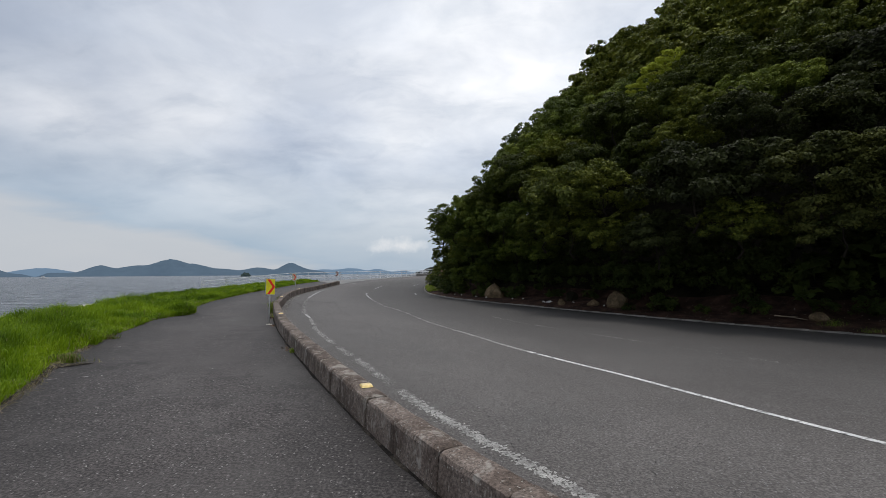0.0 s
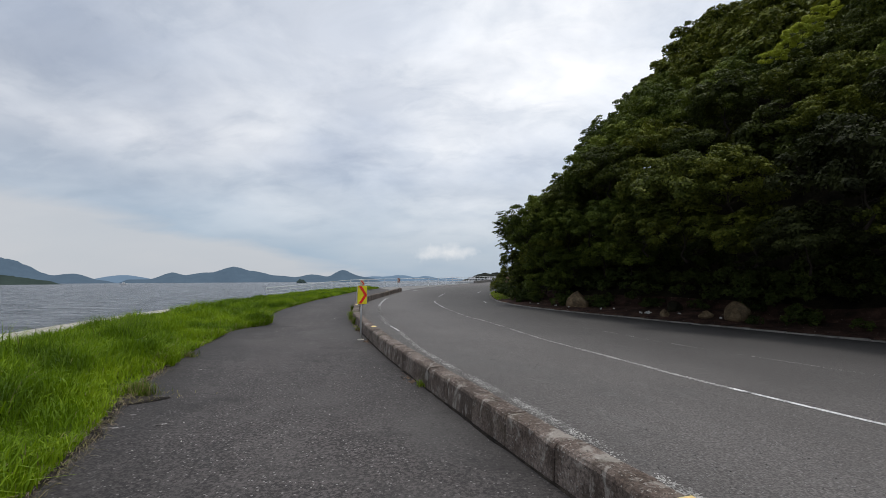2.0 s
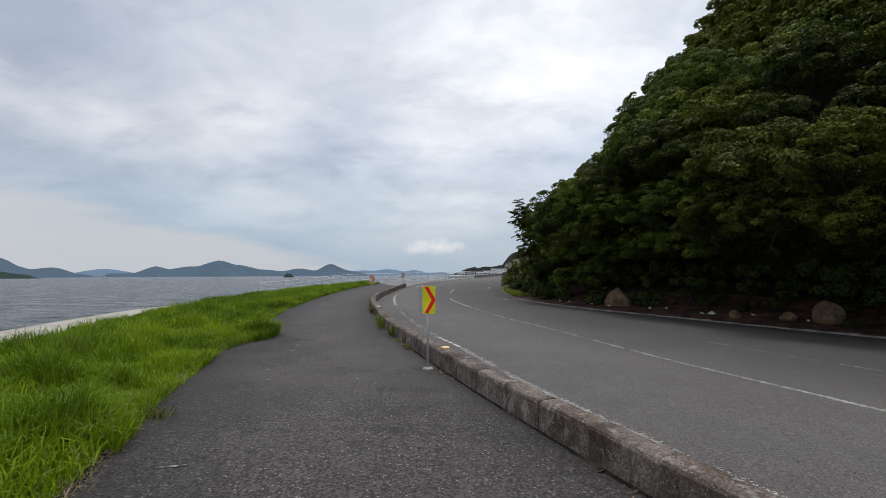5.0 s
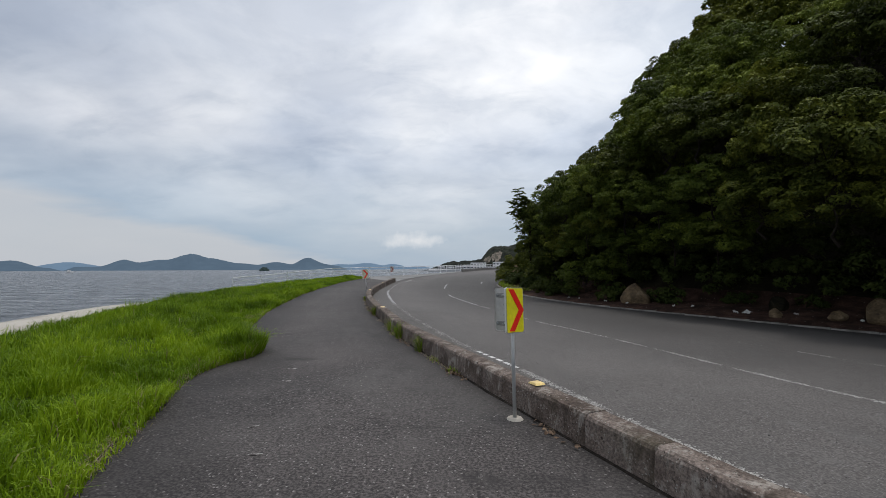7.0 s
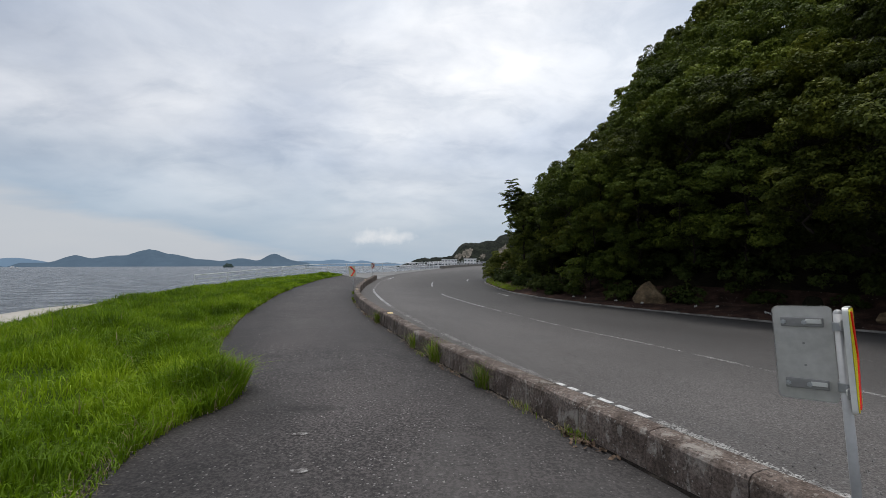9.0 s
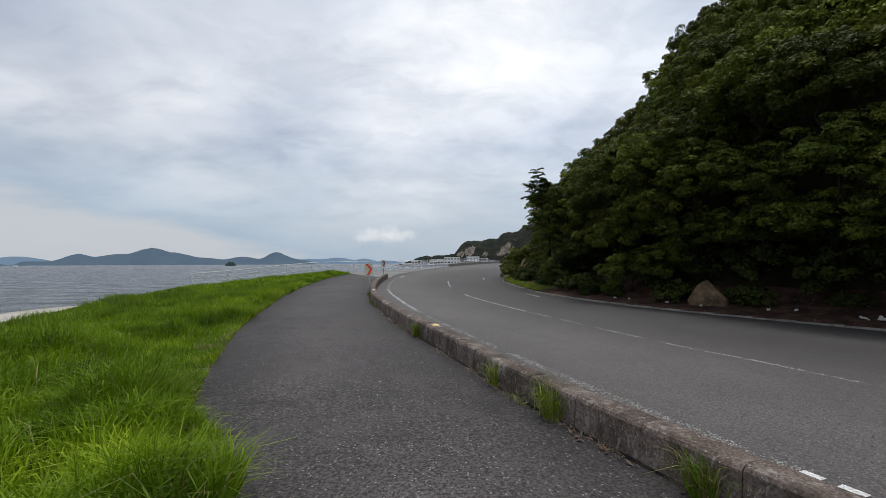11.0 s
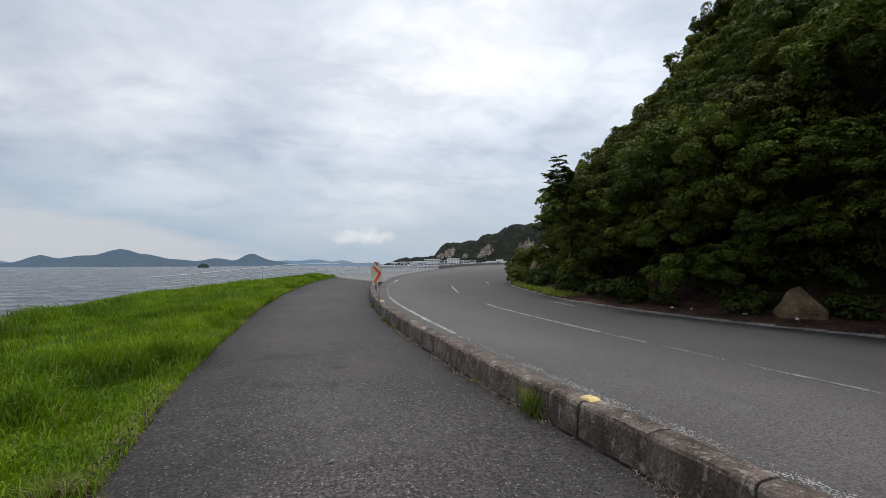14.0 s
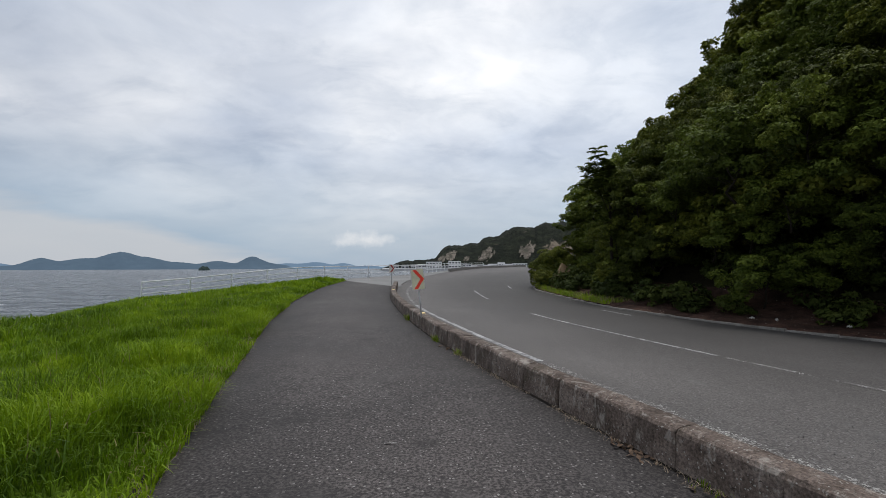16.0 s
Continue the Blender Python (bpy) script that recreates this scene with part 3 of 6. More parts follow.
def ground_obj(name, rows_a, rows_b, cols, zf, mat, label, category, kind="structure"):
    """A sheet between two plan lines with a height of its own at each place."""
    n = max(len(rows_a), len(rows_b))
    u = np.linspace(0, 1, n)

    def even(r):
        return np.stack([np.interp(u, np.linspace(0, 1, len(r)), r[:, k]) for k in (0, 1)], 1)
    a, b = even(rows_a), even(rows_b)
    verts, side = [], []
    for p, q in zip(a, b):
        for v in np.linspace(0, 1, cols):
            x, y = p + (q - p) * v
            verts.append((x, y, zf(x, y, v)))
            side.append(v)
    me = mesh_from(name, verts, grid_faces(n, cols), mat, True)
    me.attributes.new("across", "FLOAT", "POINT").data.foreach_set("value", side)
    ob = new(name, me)
    return tagged(ob, label, category, kind=kind)


# ---- the large structure ----
SEA_LEVEL = -2.2
bm = bmesh.new()
bmesh.ops.create_grid(bm, x_segments=2, y_segments=2, size=4800)
me = bpy.data.meshes.new("water")
bm.to_mesh(me)
bm.free()
me.materials.append(SEA)
water = tagged(new("water", me), "grey-blue choppy sea reaching the horizon", "sea", kind="structure")
water.location = (0, 0, SEA_LEVEL)

# road
right_line, _ = curve(ROAD_RIGHT, 0.6)
left_line, _ = curve(ROAD_LEFT, 0.6)


def road_height(x, y, v):
    return road_z(dist_kerb(x, y), y)


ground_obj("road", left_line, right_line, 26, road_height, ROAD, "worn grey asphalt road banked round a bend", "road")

# the footpath and the open apron beyond its end
path_edge, path_edge_tan = curve(PATH_EDGE, 0.25)
path_kerb, _ = curve(KERB, 0.4)
ground_obj("pavement", path_edge, path_kerb, 10, lambda x, y, v: lift(y, 0.004), PATH, "dark rough asphalt footpath beside the road", "footpath")
apron_a, _ = curve([(-20.5, 46), (-20, 49.5), (-18.2, 54), (-14.5, 60), (-10.5, 68), (-6.5, 81), (-2.5, 95), (4.5, 113)], 1.0)
apron_b, _ = curve([(-16.7, 45.5), (-11.3, 46.3), (-11.0, 49), (-10.4, 54), (-8.0, 66), (-4.4, 81), (0.7, 97), (8.2, 113)], 1.0)
ground_obj("apron", apron_a, apron_b, 8, lambda x, y, v: lift(y, -0.03 - 0.02 * (1 - v)), material("pale_apron_asphalt", (0.2, 0.198, 0.195), None, None, 0.85, 0.4, 40.0, 0.15, 0.5, stain=0.25), "pale grey paved apron by the shore", "pavement")

# the grassy bank
bank_edge, _ = curve(BANK_EDGE, 0.5)


def bank_z(x, y, v):
    # v is 0 at the path, 1 at the sea
    return lift(y, 0.03 * smooth(0, 0.04, v) + 0.10 * smooth(0, 0.35, v) - (0.86 - 0.32 * smooth(22, 36, y)) * smooth(0.3, 1.0, v) * (1 - 0.9 * smooth(45, 54, y)) + 0.05 * noise.noise(Vector((x * 0.4, y * 0.4, 0.0))) * smooth(0, 0.1, v))


ground_obj("ground", path_edge, bank_edge, 26, bank_z, TURF, "green turf bank between path and sea", "grass bank")
# seawall apron outside the bank
ledge = np.array([1.0 - 0.9 * smooth(31, 41, y) for y in bank_edge[:, 1]])[:, None]
wall_out = bank_edge + np.array([[-5.2, 2.4]]) * ledge
ground_obj("seawall", bank_edge, wall_out, 6, lambda x, y, v: lift(y, -0.74 * (1 - 0.9 * smooth(45, 54, y)) - 0.12 * v - (1.9 * smooth(0.82, 1.0, v))), CONCRETE_PALE, "pale sandy concrete seawall ledge along the bank", "seawall")

# land behind and under everything, down to the sea bed
land = [(-9.5, -16), (-12.6, 0), (-15.5, 8), (-17.6, 15), (-20.0, 22), (-21.6, 28), (-23.0, 36), (-24, 43), (-22, 48), (-17, 54), (-12, 62), (-8, 72), (-4, 85), (0, 97), (9, 116), (40, 150), (90, 160), (120, 60), (90, -30), (20, -40)]
bm = bmesh.new()
top = [bm.verts.new((x, y, lift(min(y, 90), -1.25))) for x, y in land]
bot = [bm.verts.new((x * 1.05, y * 1.03, SEA_LEVEL - 1)) for x, y in land]
bm.faces.new(top)
for i in range(len(land)):
    j = (i + 1) % len(land)
    bm.faces.new((top[i], top[j], bot[j], bot[i]))
bmesh.ops.recalc_face_normals(bm, faces=bm.faces)
me = bpy.data.meshes.new("land_base")
bm.to_mesh(me)
bm.free()
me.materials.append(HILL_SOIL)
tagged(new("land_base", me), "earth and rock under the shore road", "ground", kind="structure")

# road beyond the view behind the camera is closed by the same verge; verge and hillside inside the bend
right_fine, right_tan = curve(ROAD_RIGHT, 0.5)
INWARD = np.stack([right_tan[:, 1], -right_tan[:, 0]], 1)


def tall(y_along):
    """Height of the canopy's front, taller where the hill stands close over the road."""
    return 9.2 - 4.5 * smooth(25, 39, y_along) - 0.4 * smooth(40, 46, y_along)


def hill_z(o, x, y, base):
    bump = 0.35 * noise.noise(Vector((x * 0.35, y * 0.35, 1.7))) + 0.12 * noise.noise(Vector((x * 1.3, y * 1.3, 4.0)))
    bank = 0.12 * smooth(0.2, 0.6, o) + 0.35 * smooth(0.8, 3.2, o)
    if o < 0.3:
        bump = 0.0
    return base + bank + bump * smooth(0.3, 2.5, o) + 0.86 * max(0.0, o - 3.2)


offsets = [0.16, 0.35, 0.7, 1.1, 1.6, 2.2, 3.0, 3.8, 5.0, 6.5, 8.5, 11, 14, 18, 22, 27, 34]
verts, skip = [], 2
sel = list(range(0, len(right_fine), skip))
for i in sel:
    x0, y0 = right_fine[i]
    base = road_z(min(dist_kerb(x0, y0), 18.0), y0)
    for o in offsets:
        # inside the bend the normals gather: pull the deep rows to a common ridge
        k = min(o, 16.0)
        x, y = np.array((x0, y0)) + INWARD[i] * k
        if o > 16:
            x, y = np.array((x, y)) + (np.array((40.0, 42.0)) - (x, y)) * (o - 16) / 30
        verts.append((x, y, hill_z(o, x, y, base)))
cols = len(offsets)
faces = grid_faces(len(sel), cols)
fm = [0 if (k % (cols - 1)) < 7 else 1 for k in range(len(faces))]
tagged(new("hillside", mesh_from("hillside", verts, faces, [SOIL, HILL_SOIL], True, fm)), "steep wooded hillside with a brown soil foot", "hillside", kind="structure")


# road paint: the edge line beside the kerb, the broken centre line, the worn inner line
def stripe(name, points, width, mat, dashes=None, label=""):
    line, tan = curve(points, 0.3)
    s = np.concatenate([[0], np.cumsum(np.linalg.norm(np.diff(line, axis=0), axis=1))])
    runs = dashes or [(0, s[-1])]
    verts, faces = [], []
    for a, b in runs:
        u = np.arange(a, b, 0.3)
        u = np.append(u, b)
        first = len(verts)
        for w in u:
            c = np.array([np.interp(w, s, line[:, 0]), np.interp(w, s, line[:, 1])])
            t = np.array([np.interp(w, s, tan[:, 0]), np.interp(w, s, tan[:, 1])])
            n = np.array([t[1], -t[0]]) / np.linalg.norm(t)
            for side in (-0.5, 0.5):
                x, y = c + n * width * side
                verts.append((x, y, road_z(dist_kerb(x, y), y) + 0.006))
        for k in range(len(u) - 1):
            faces.append((first + 2 * k, first + 2 * k + 1, first + 2 * k + 3, first + 2 * k + 2))
    ob = new(name, mesh_from(name, verts, faces, mat, True))
    return tagged(ob, label, "road marking", kind="structure")


EDGE_LINE = [(4.9, -3.2), (1.6, 2.1), (0.9, 3.3), (0.08, 4.6), (-0.47, 5.6), (-1.26, 7.25), (-2.2, 9.15), (-3.4, 11.7), (-4.6, 14.95), (-5.2, 16.35), (-6.0, 18.6), (-7.05, 22.0), (-8.35, 26.9), (-9.25, 31.1), (-10.0, 35.3), (-10.4, 39.5), (-10.55, 44.5), (-10.1, 50.5)]
CENTRE = [(5.7, 2.2), (4.35, 4.45), (3.6, 6.0), (2.98, 7.3), (2.36, 8.4), (1.5, 10.1), (0.7, 12.1), (-0.5, 15.0), (-1.35, 17.7), (-2.2, 20.2), (-3.05, 22.2), (-4.6, 27.6), (-5.3, 30.4), (-6.0, 33.8), (-6.45, 38.5), (-6.6, 43.0), (-6.3, 48), (-5.0, 55)]
INNER = [(7, 9.0), (3.5, 14.7), (2.1, 17.9), (1.2, 20.0), (0.2, 23.2), (-0.9, 28.0), (-1.9, 33.0), (-2.35, 36.5), (-2.9, 41.5), (-3.3, 46), (-3.2, 51), (-1.8, 57)]


def spans(points, ys):
    """Stretches of a line given by where they begin and end along y."""
    line, _ = curve(points, 0.3)
    s = np.concatenate([[0], np.cumsum(np.linalg.norm(np.diff(line, axis=0), axis=1))])
    return [tuple(np.interp(v, line[:, 1], s) for v in ab) for ab in ys]


stripe("edge_line_bright", EDGE_LINE, 0.08, PAINT, spans(EDGE_LINE, [(14.95, 15.13), (15.18, 15.36), (15.43, 15.62), (15.68, 15.84), (15.92, 16.06), (16.14, 16.27), (47.4, 50.4)]), "white edge line beside the kerb")
stripe("edge_line_dim", EDGE_LINE, 0.13, PAINT_DIM, spans(EDGE_LINE, [(26.8, 36.7)]), "white edge line along the bend")
stripe("edge_line_faint", EDGE_LINE, 0.12, PAINT_FAINT, spans(EDGE_LINE, [(36.9, 47.2)]), "faded white edge line beside the kerb")
stripe("centre_line_near", CENTRE, 0.1, PAINT, spans(CENTRE, [(2.2, 9.4)]), "worn white centre line")
stripe("centre_line_far", CENTRE, 0.11, PAINT_DIM, spans(CENTRE, [(27.7, 35.0), (41.0, 45.8)]), "white dashes of the centre line")
stripe("centre_line_faint", CENTRE, 0.11, PAINT_FAINT, spans(CENTRE, [(22.7, 23.6), (24.7, 25.8), (26.4, 27.1)]), "worn dashes of the centre line")
stripe("inner_line_faint", INNER, 0.1, PAINT_FAINT, spans(INNER, [(12.2, 13.1), (14.6, 15.2), (17.4, 18.0)]), "nearly worn off inner edge line")
stripe("inner_line_far", INNER, 0.11, PAINT_DIM, spans(INNER, [(35.4, 37.4), (49.3, 52)]), "white dashes of the inner edge line")


# ---- kerb wall beside the path: one concrete block after another ----
def kerb_profile(j):
    r = random.Random(j)
    w = lambda a: r.uniform(-a, a)
    return [(0.0, -0.06), (0.008 + w(0.004), 0.10), (0.018 + w(0.005), 0.235 + w(0.006)), (0.032 + w(0.006), 0.262 + w(0.004)), (0.058 + w(0.006), 0.274 + w(0.003)), (0.15, 0.277), (0.225 + w(0.005), 0.272 + w(0.003)), (0.252 + w(0.005), 0.258 + w(0.004)), (0.262, 0.23), (0.27, -0.18)]


def kerb_block_mesh(seed, length):
    cuts = [0.0, 0.02, 0.25, 0.5, 0.75, 0.98, 1.0]
    verts, faces = [], []
    n = 10
    for k, c in enumerate(cuts):
        pr = kerb_profile(seed * 31 + k)
        inset = 0.005 if k in (0, len(cuts) - 1) else 0.0
        for o, z in pr:
            verts.append((o + (inset if o < 0.1 else -inset), c * length, z - (inset * 0.8 if z > 0.2 else 0)))
    for k in range(len(cuts) - 1):
        for i in range(n - 1):
            a, b = k * n + i, (k + 1) * n + i
            faces.append((a, b, b + 1, a + 1))
    faces.append(tuple(range(n)))
    faces.append(tuple(range((len(cuts) - 1) * n, len(cuts) * n))[::-1])
    return mesh_from("kerb_block", verts, faces, CONCRETE)


BLOCK = 0.70
kerb_line, kerb_tan = curve(KERB, 0.1)
kerb_s = np.concatenate([[0], np.cumsum(np.linalg.norm(np.diff(kerb_line, axis=0), axis=1))])


def on_kerb(s, across=0.0):
    """Place and heading at arc length s of the kerb line, moved across towards the road."""
    x, y = np.interp(s, kerb_s, kerb_line[:, 0]), np.interp(s, kerb_s, kerb_line[:, 1])
    tx, ty = np.interp(s, kerb_s, kerb_tan[:, 0]), np.interp(s, kerb_s, kerb_tan[:, 1])
    h = math.atan2(-tx, ty)
    return x + math.cos(h) * across, y + math.sin(h) * across, math.degrees(h)


def near_kerb(x, y):
    return float(kerb_s[((kerb_line - (x, y)) ** 2).sum(1).argmin()])


kerb = tagged(new("kerb_wall"), "low weathered concrete kerb wall between path and road", "kerb", kind="structure")
block_meshes = [kerb_block_mesh(k, BLOCK - (0.014 if k % 3 == 0 else 0.004)) for k in range(6)]
start = near_kerb(-5.24, 13.66) % BLOCK
rng = random.Random(5)
s = start
while s + BLOCK < kerb_s[-1] + 0.4:
    x, y, h = on_kerb(s)
    x2, y2, _ = on_kerb(s + BLOCK)
    h = math.degrees(math.atan2(-(x2 - x), y2 - y))
    ob = new("kerb_block", rng.choice(block_meshes))
    slope = math.degrees(math.atan2(lift(y2) - lift(y), BLOCK))
    ob.matrix_world = pose(x + rng.uniform(-0.005, 0.005), y, lift(y, rng.uniform(-0.006, 0.006) + 0.012 + 0.018 * smooth(18, 23, y)), slope, rng.uniform(-0.5, 0.5), h)
    ob.parent = kerb
    s += BLOCK

# inner kerb: low blocks along the foot of the hill
inner = tagged(new("inner_kerb"), "low grey concrete kerb along the hill foot", "kerb", kind="structure")
ir, it = curve(ROAD_RIGHT, 0.1)
i_s = np.concatenate([[0], np.cumsum(np.linalg.norm(np.diff(ir, axis=0), axis=1))])
bm = bmesh.new()
box(bm, Matrix.Identity(4), 0.16, 1.19, 0.32, 0.018)
me = bpy.data.meshes.new("kerb_stone")
bm.to_mesh(me)
bm.free()
me.materials.append(INNER_KERB)
s = 14.0
while s < i_s[-1] - 30:
    x, y = np.interp(s, i_s, ir[:, 0]), np.interp(s, i_s, ir[:, 1])
    tx, ty = np.interp(s, i_s, it[:, 0]), np.interp(s, i_s, it[:, 1])
    h = math.atan2(-tx, ty)
    ob = new("kerb_stone", me)
    x, y = x + math.cos(h) * 0.08, y + math.sin(h) * 0.08
    ob.matrix_world = pose(x, y, road_z(dist_kerb(x, y), y) - 0.098 + rng.uniform(-0.008, 0.008), 0, 0, math.degrees(h) + rng.uniform(-0.4, 0.4))
    ob.parent = inner
    s += 1.2

# far kerb where the road bends away behind the hill
far = tagged(new("far_kerb"), "low dark kerb along the far side of the road", "kerb", kind="structure")
fr, ft = curve([(-4.6, 81), (0.5, 97), (8, 113), (20, 130)], 2.0)
bm = bmesh.new()
box(bm, Matrix.Identity(4), 0.3, 1.97, 0.55, 0.03)
me = bpy.data.meshes.new("kerb_stone_far")
bm.to_mesh(me)
bm.free()
me.materials.append(INNER_KERB)
for (x, y), (tx, ty) in zip(fr[:-1], ft[:-1]):
    ob = new("kerb_stone", me)
    ob.matrix_world = pose(x, y, lift(y, 0.1), 0, 0, math.degrees(math.atan2(-tx, ty)))
    ob.parent = far


# ---- reflectors on the kerb ----
def stud():
    bm = bmesh.new()
    vs = [bm.verts.new(p) for p in ((-0.06, -0.07, 0), (0.06, -0.07, 0), (0.06, 0.07, 0), (-0.06, 0.07, 0), (-0.052, -0.05, 0.02), (0.052, -0.05, 0.02), (0.052, 0.05, 0.02), (-0.052, 0.05, 0.02))]
    for f in ((4, 5, 6, 7), (0, 1, 5, 4), (1, 2, 6, 5), (2, 3, 7, 6), (3, 0, 4, 7)):
        bm.faces.new([vs[k] for k in f])
    bmesh.ops.bevel(bm, geom=list(bm.edges), offset=0.004, segments=1, affect="EDGES")
    me = bpy.data.meshes.new("kerb_reflector")
    bm.to_mesh(me)
    bm.free()
    me.materials.append(STUD)
    return tagged(new("kerb_reflector", me), "yellow amber reflector stud fixed on the kerb top", "reflector", "reflectors on the kerb")


first = stud()
for n, (px, py) in enumerate([(-0.83, 4.55), (-4.72, 12.6), (-7.69, 20.91), (-10.0, 30.3), (-11.3, 40.1)]):
    sx, sy, sh = on_kerb(near_kerb(px, py), 0.15)
    m = pose(sx, sy, lift(sy, 0.293 + 0.018 * smooth(18, 23, sy)), 0, 0, sh + (-6 if n == 0 else 3))
    if n:
        copy_thing(first, m)
    else:
        first.matrix_world = m


# ---- curve warning signs ----
def rounded_board(w, h, r, t):
    """A sheet with rounded corners in the local xz plane, facing -y."""
    bm = bmesh.new()
    ring = []
    for cx, cz, a0 in ((w / 2 - r, h / 2 - r, 0), (-w / 2 + r, h / 2 - r, 90), (-w / 2 + r, -h / 2 + r, 180), (w / 2 - r, -h / 2 + r, 270)):
        for k in range(5):
            a = radians(a0 + 22.5 * k)
            ring.append((cx + r * math.cos(a), cz + r * math.sin(a)))
    f = [bm.verts.new((x, -t / 2, z)) for x, z in ring]
    b = [bm.verts.new((x, t / 2, z)) for x, z in ring]
    bm.faces.new(f)
    bm.faces.new(b[::-1])
    for k in range(len(ring)):
        j = (k + 1) % len(ring)
        bm.faces.new((f[j], f[k], b[k], b[j]))
    bmesh.ops.recalc_face_normals(bm, faces=bm.faces)
    return bm


def chevron(bm, w, h, thick, flip, y):
    """An arrow head pointing to +x (or -x), a hair proud of the board's face."""
    d = -1 if flip else 1
    x0, x1 = -w * 0.36, w * 0.20
    pts = [(x0, h * 0.46), (x0 + thick, h * 0.46), (x1 + thick, 0), (x0 + thick, -h * 0.46), (x0, -h * 0.46), (x1, 0)]
    front = [bm.verts.new((d * x, y - 0.002, z)) for x, z in pts]
    back = [bm.verts.new((d * x, y + 0.002, z)) for x, z in pts]
    for ring in ((0, 1, 2, 5), (5, 2, 3, 4)):
        bm.faces.new([front[k] for k in ring])
    for k in range(6):
        j = (k + 1) % 6
        bm.faces.new((front[k], front[j], back[j], back[k]))
    bmesh.ops.recalc_face_normals(bm, faces=bm.faces)
    return bm


def board(parent, m, w, h, face, arrow, name, flip=False, label=""):
    """One sign board: sheet with turned rim, face film, arrow, and two clamps on its back."""
    sheet = part(name, rounded_board(w, h, 0.022, 0.012), [BACK], parent, label)
    sheet.matrix_local = m
    film = part("face", rounded_board(w - 0.014, h - 0.014, 0.018, 0.003), face, sheet)
    film.location = (0, -0.0085, 0)
    arr = bmesh.new()
    chevron(arr, w, h, w * 0.29, flip, -0.0125)
    part("arrow", arr, arrow, sheet)
    # thin turned rim round the back
    rim = rounded_board(w + 0.004, h + 0.004, 0.024, 0.02)
    for f in [f for f in rim.faces if len(f.verts) > 4]:
        rim.faces.remove(f)
    part("rim", rim, RIM, sheet).location = (0, 0.004, 0)
    for z in (h * 0.33, -h * 0.33):
        cl = bmesh.new()
        box(cl, pose(0.0, 0.016, z), w * 0.72, 0.018, 0.045, 0.004)
        clamp = part("clamp", cl, CLAMP, sheet)
        slot = bmesh.new()
        box(slot, pose(-w * 0.2, 0.0275, z + 0.004), w * 0.26, 0.006, 0.02, 0.002)
        part("slot", slot, RIM, clamp)
        for bx in (-0.01, 0.07):
            bo = bmesh.new()
            tube(bo, (bx, 0.02, z), (bx, 0.04, z), 0.011, n=6)
            tube(bo, (bx, 0.04, z), (bx, 0.05, z), 0.006, n=6)
            part("bolt", bo, STEEL, clamp)
    for z in (0.045, -0.06):
        riv = bmesh.new()
        tube(riv, (0.0, 0.004, z), (0.0, 0.012, z), 0.006, n=6)
        part("rivet", riv, CLAMP, sheet)
    return sheet


def sign(x, y, top, face, arrow, w, h, yaw_a, yaw_b, lean, label, pole_r=0.019):
    ob = tagged(new("curve_sign"), label, "road sign", "curve signs along the kerb")
    ob.matrix_world = pose(x, y, lift(y), *lean)
    bm = bmesh.new()
    tube(bm, (0, 0, -0.03), (0, 0, top - 0.03), pole_r, n=14)
    bmesh.ops.create_uvsphere(bm, u_segments=10, v_segments=6, radius=pole_r * 1.02, matrix=Matrix.Translation((0, 0, top - 0.03)))
    part("pole", bm, POST, ob, "", True)
    bm = bmesh.new()
    tube(bm, (0, 0, -0.01), (0, 0, 0.02), 0.095, 0.07, 14)
    part("foot", bm, CONCRETE_PALE, ob, "worn mortar collar")
    ca, sa = math.cos(radians(yaw_a)), math.sin(radians(yaw_a))
    # front board faces the coming traffic, before the pole
    board(ob, pose(sa * 0.036, -ca * 0.036, top - h / 2, 0, 0, yaw_a), w, h, face, arrow, "front_board")
    if yaw_b is not None:
        cb, sb = math.cos(radians(yaw_b)), math.sin(radians(yaw_b))
        board(ob, pose(sb * 0.045 + cb * 0.136, -cb * 0.045 + sb * 0.136, top - h / 2 + 0.005, 0, 0, yaw_b), w * 0.86, h * 0.98, face, arrow, "rear_board", True, "grey-backed board facing the other way")
    for z in (top - 0.09, top - h + 0.09):
        bm = bmesh.new()
        tube(bm, (0, 0, z - 0.02), (0, 0, z + 0.02), pole_r + 0.007, n=14)
        box(bm, pose(0, -0.02, z), 0.05, 0.03, 0.03, 0.003)
        part("band", bm, STEEL, ob)
    return ob


# yaw 0 faces -y; the front boards look at drivers coming round the bend
sign(-4.985, 12.375, 1.305, YELLOW, RED, 0.262, 0.455, 42, 134, (-3.5, -0.6, 0), "yellow curve sign with a red arrow on a grey pole")
sign(-10.14, 29.75, 1.38, YELLOW_PALE, RED_FADED, 0.29, 0.47, 8, None, (0, -6.0, 0), "faded curve sign with a red arrow on a leaning pole")
sign(-11.55, 46.9, 1.32, WHITE_SHEET, RED_DARK, 0.32, 0.5, -4, None, (0, 0.5, 0), "pale curve sign with a dark red arrow by the kerb end", 0.022)

# ---- white pipe fence on the shore ----
fence = tagged(new("pipe_fence"), "white painted pipe fence with horizontal rails along the shore", "fence")
fence_pts = [(-25.06 + 0.6 * 2.6 * k, 44.7 + 0.8 * 2.6 * k) for k in range(8)] + [(-12.3, 61.6), (-10.9, 64.3), (-9.8, 67.2), (-9.0, 70.2), (-8.2, 73.2), (-7.4, 76.2), (-6.7, 79.2), (-6.0, 82.2), (-5.1, 85.2), (-4.2, 88.2), (-3.2, 91.2), (-2.2, 94.2), (-1.1, 97.2), (0.2, 100.2), (1.6, 103.2), (3.2, 106.2), (5.0, 109.2)]
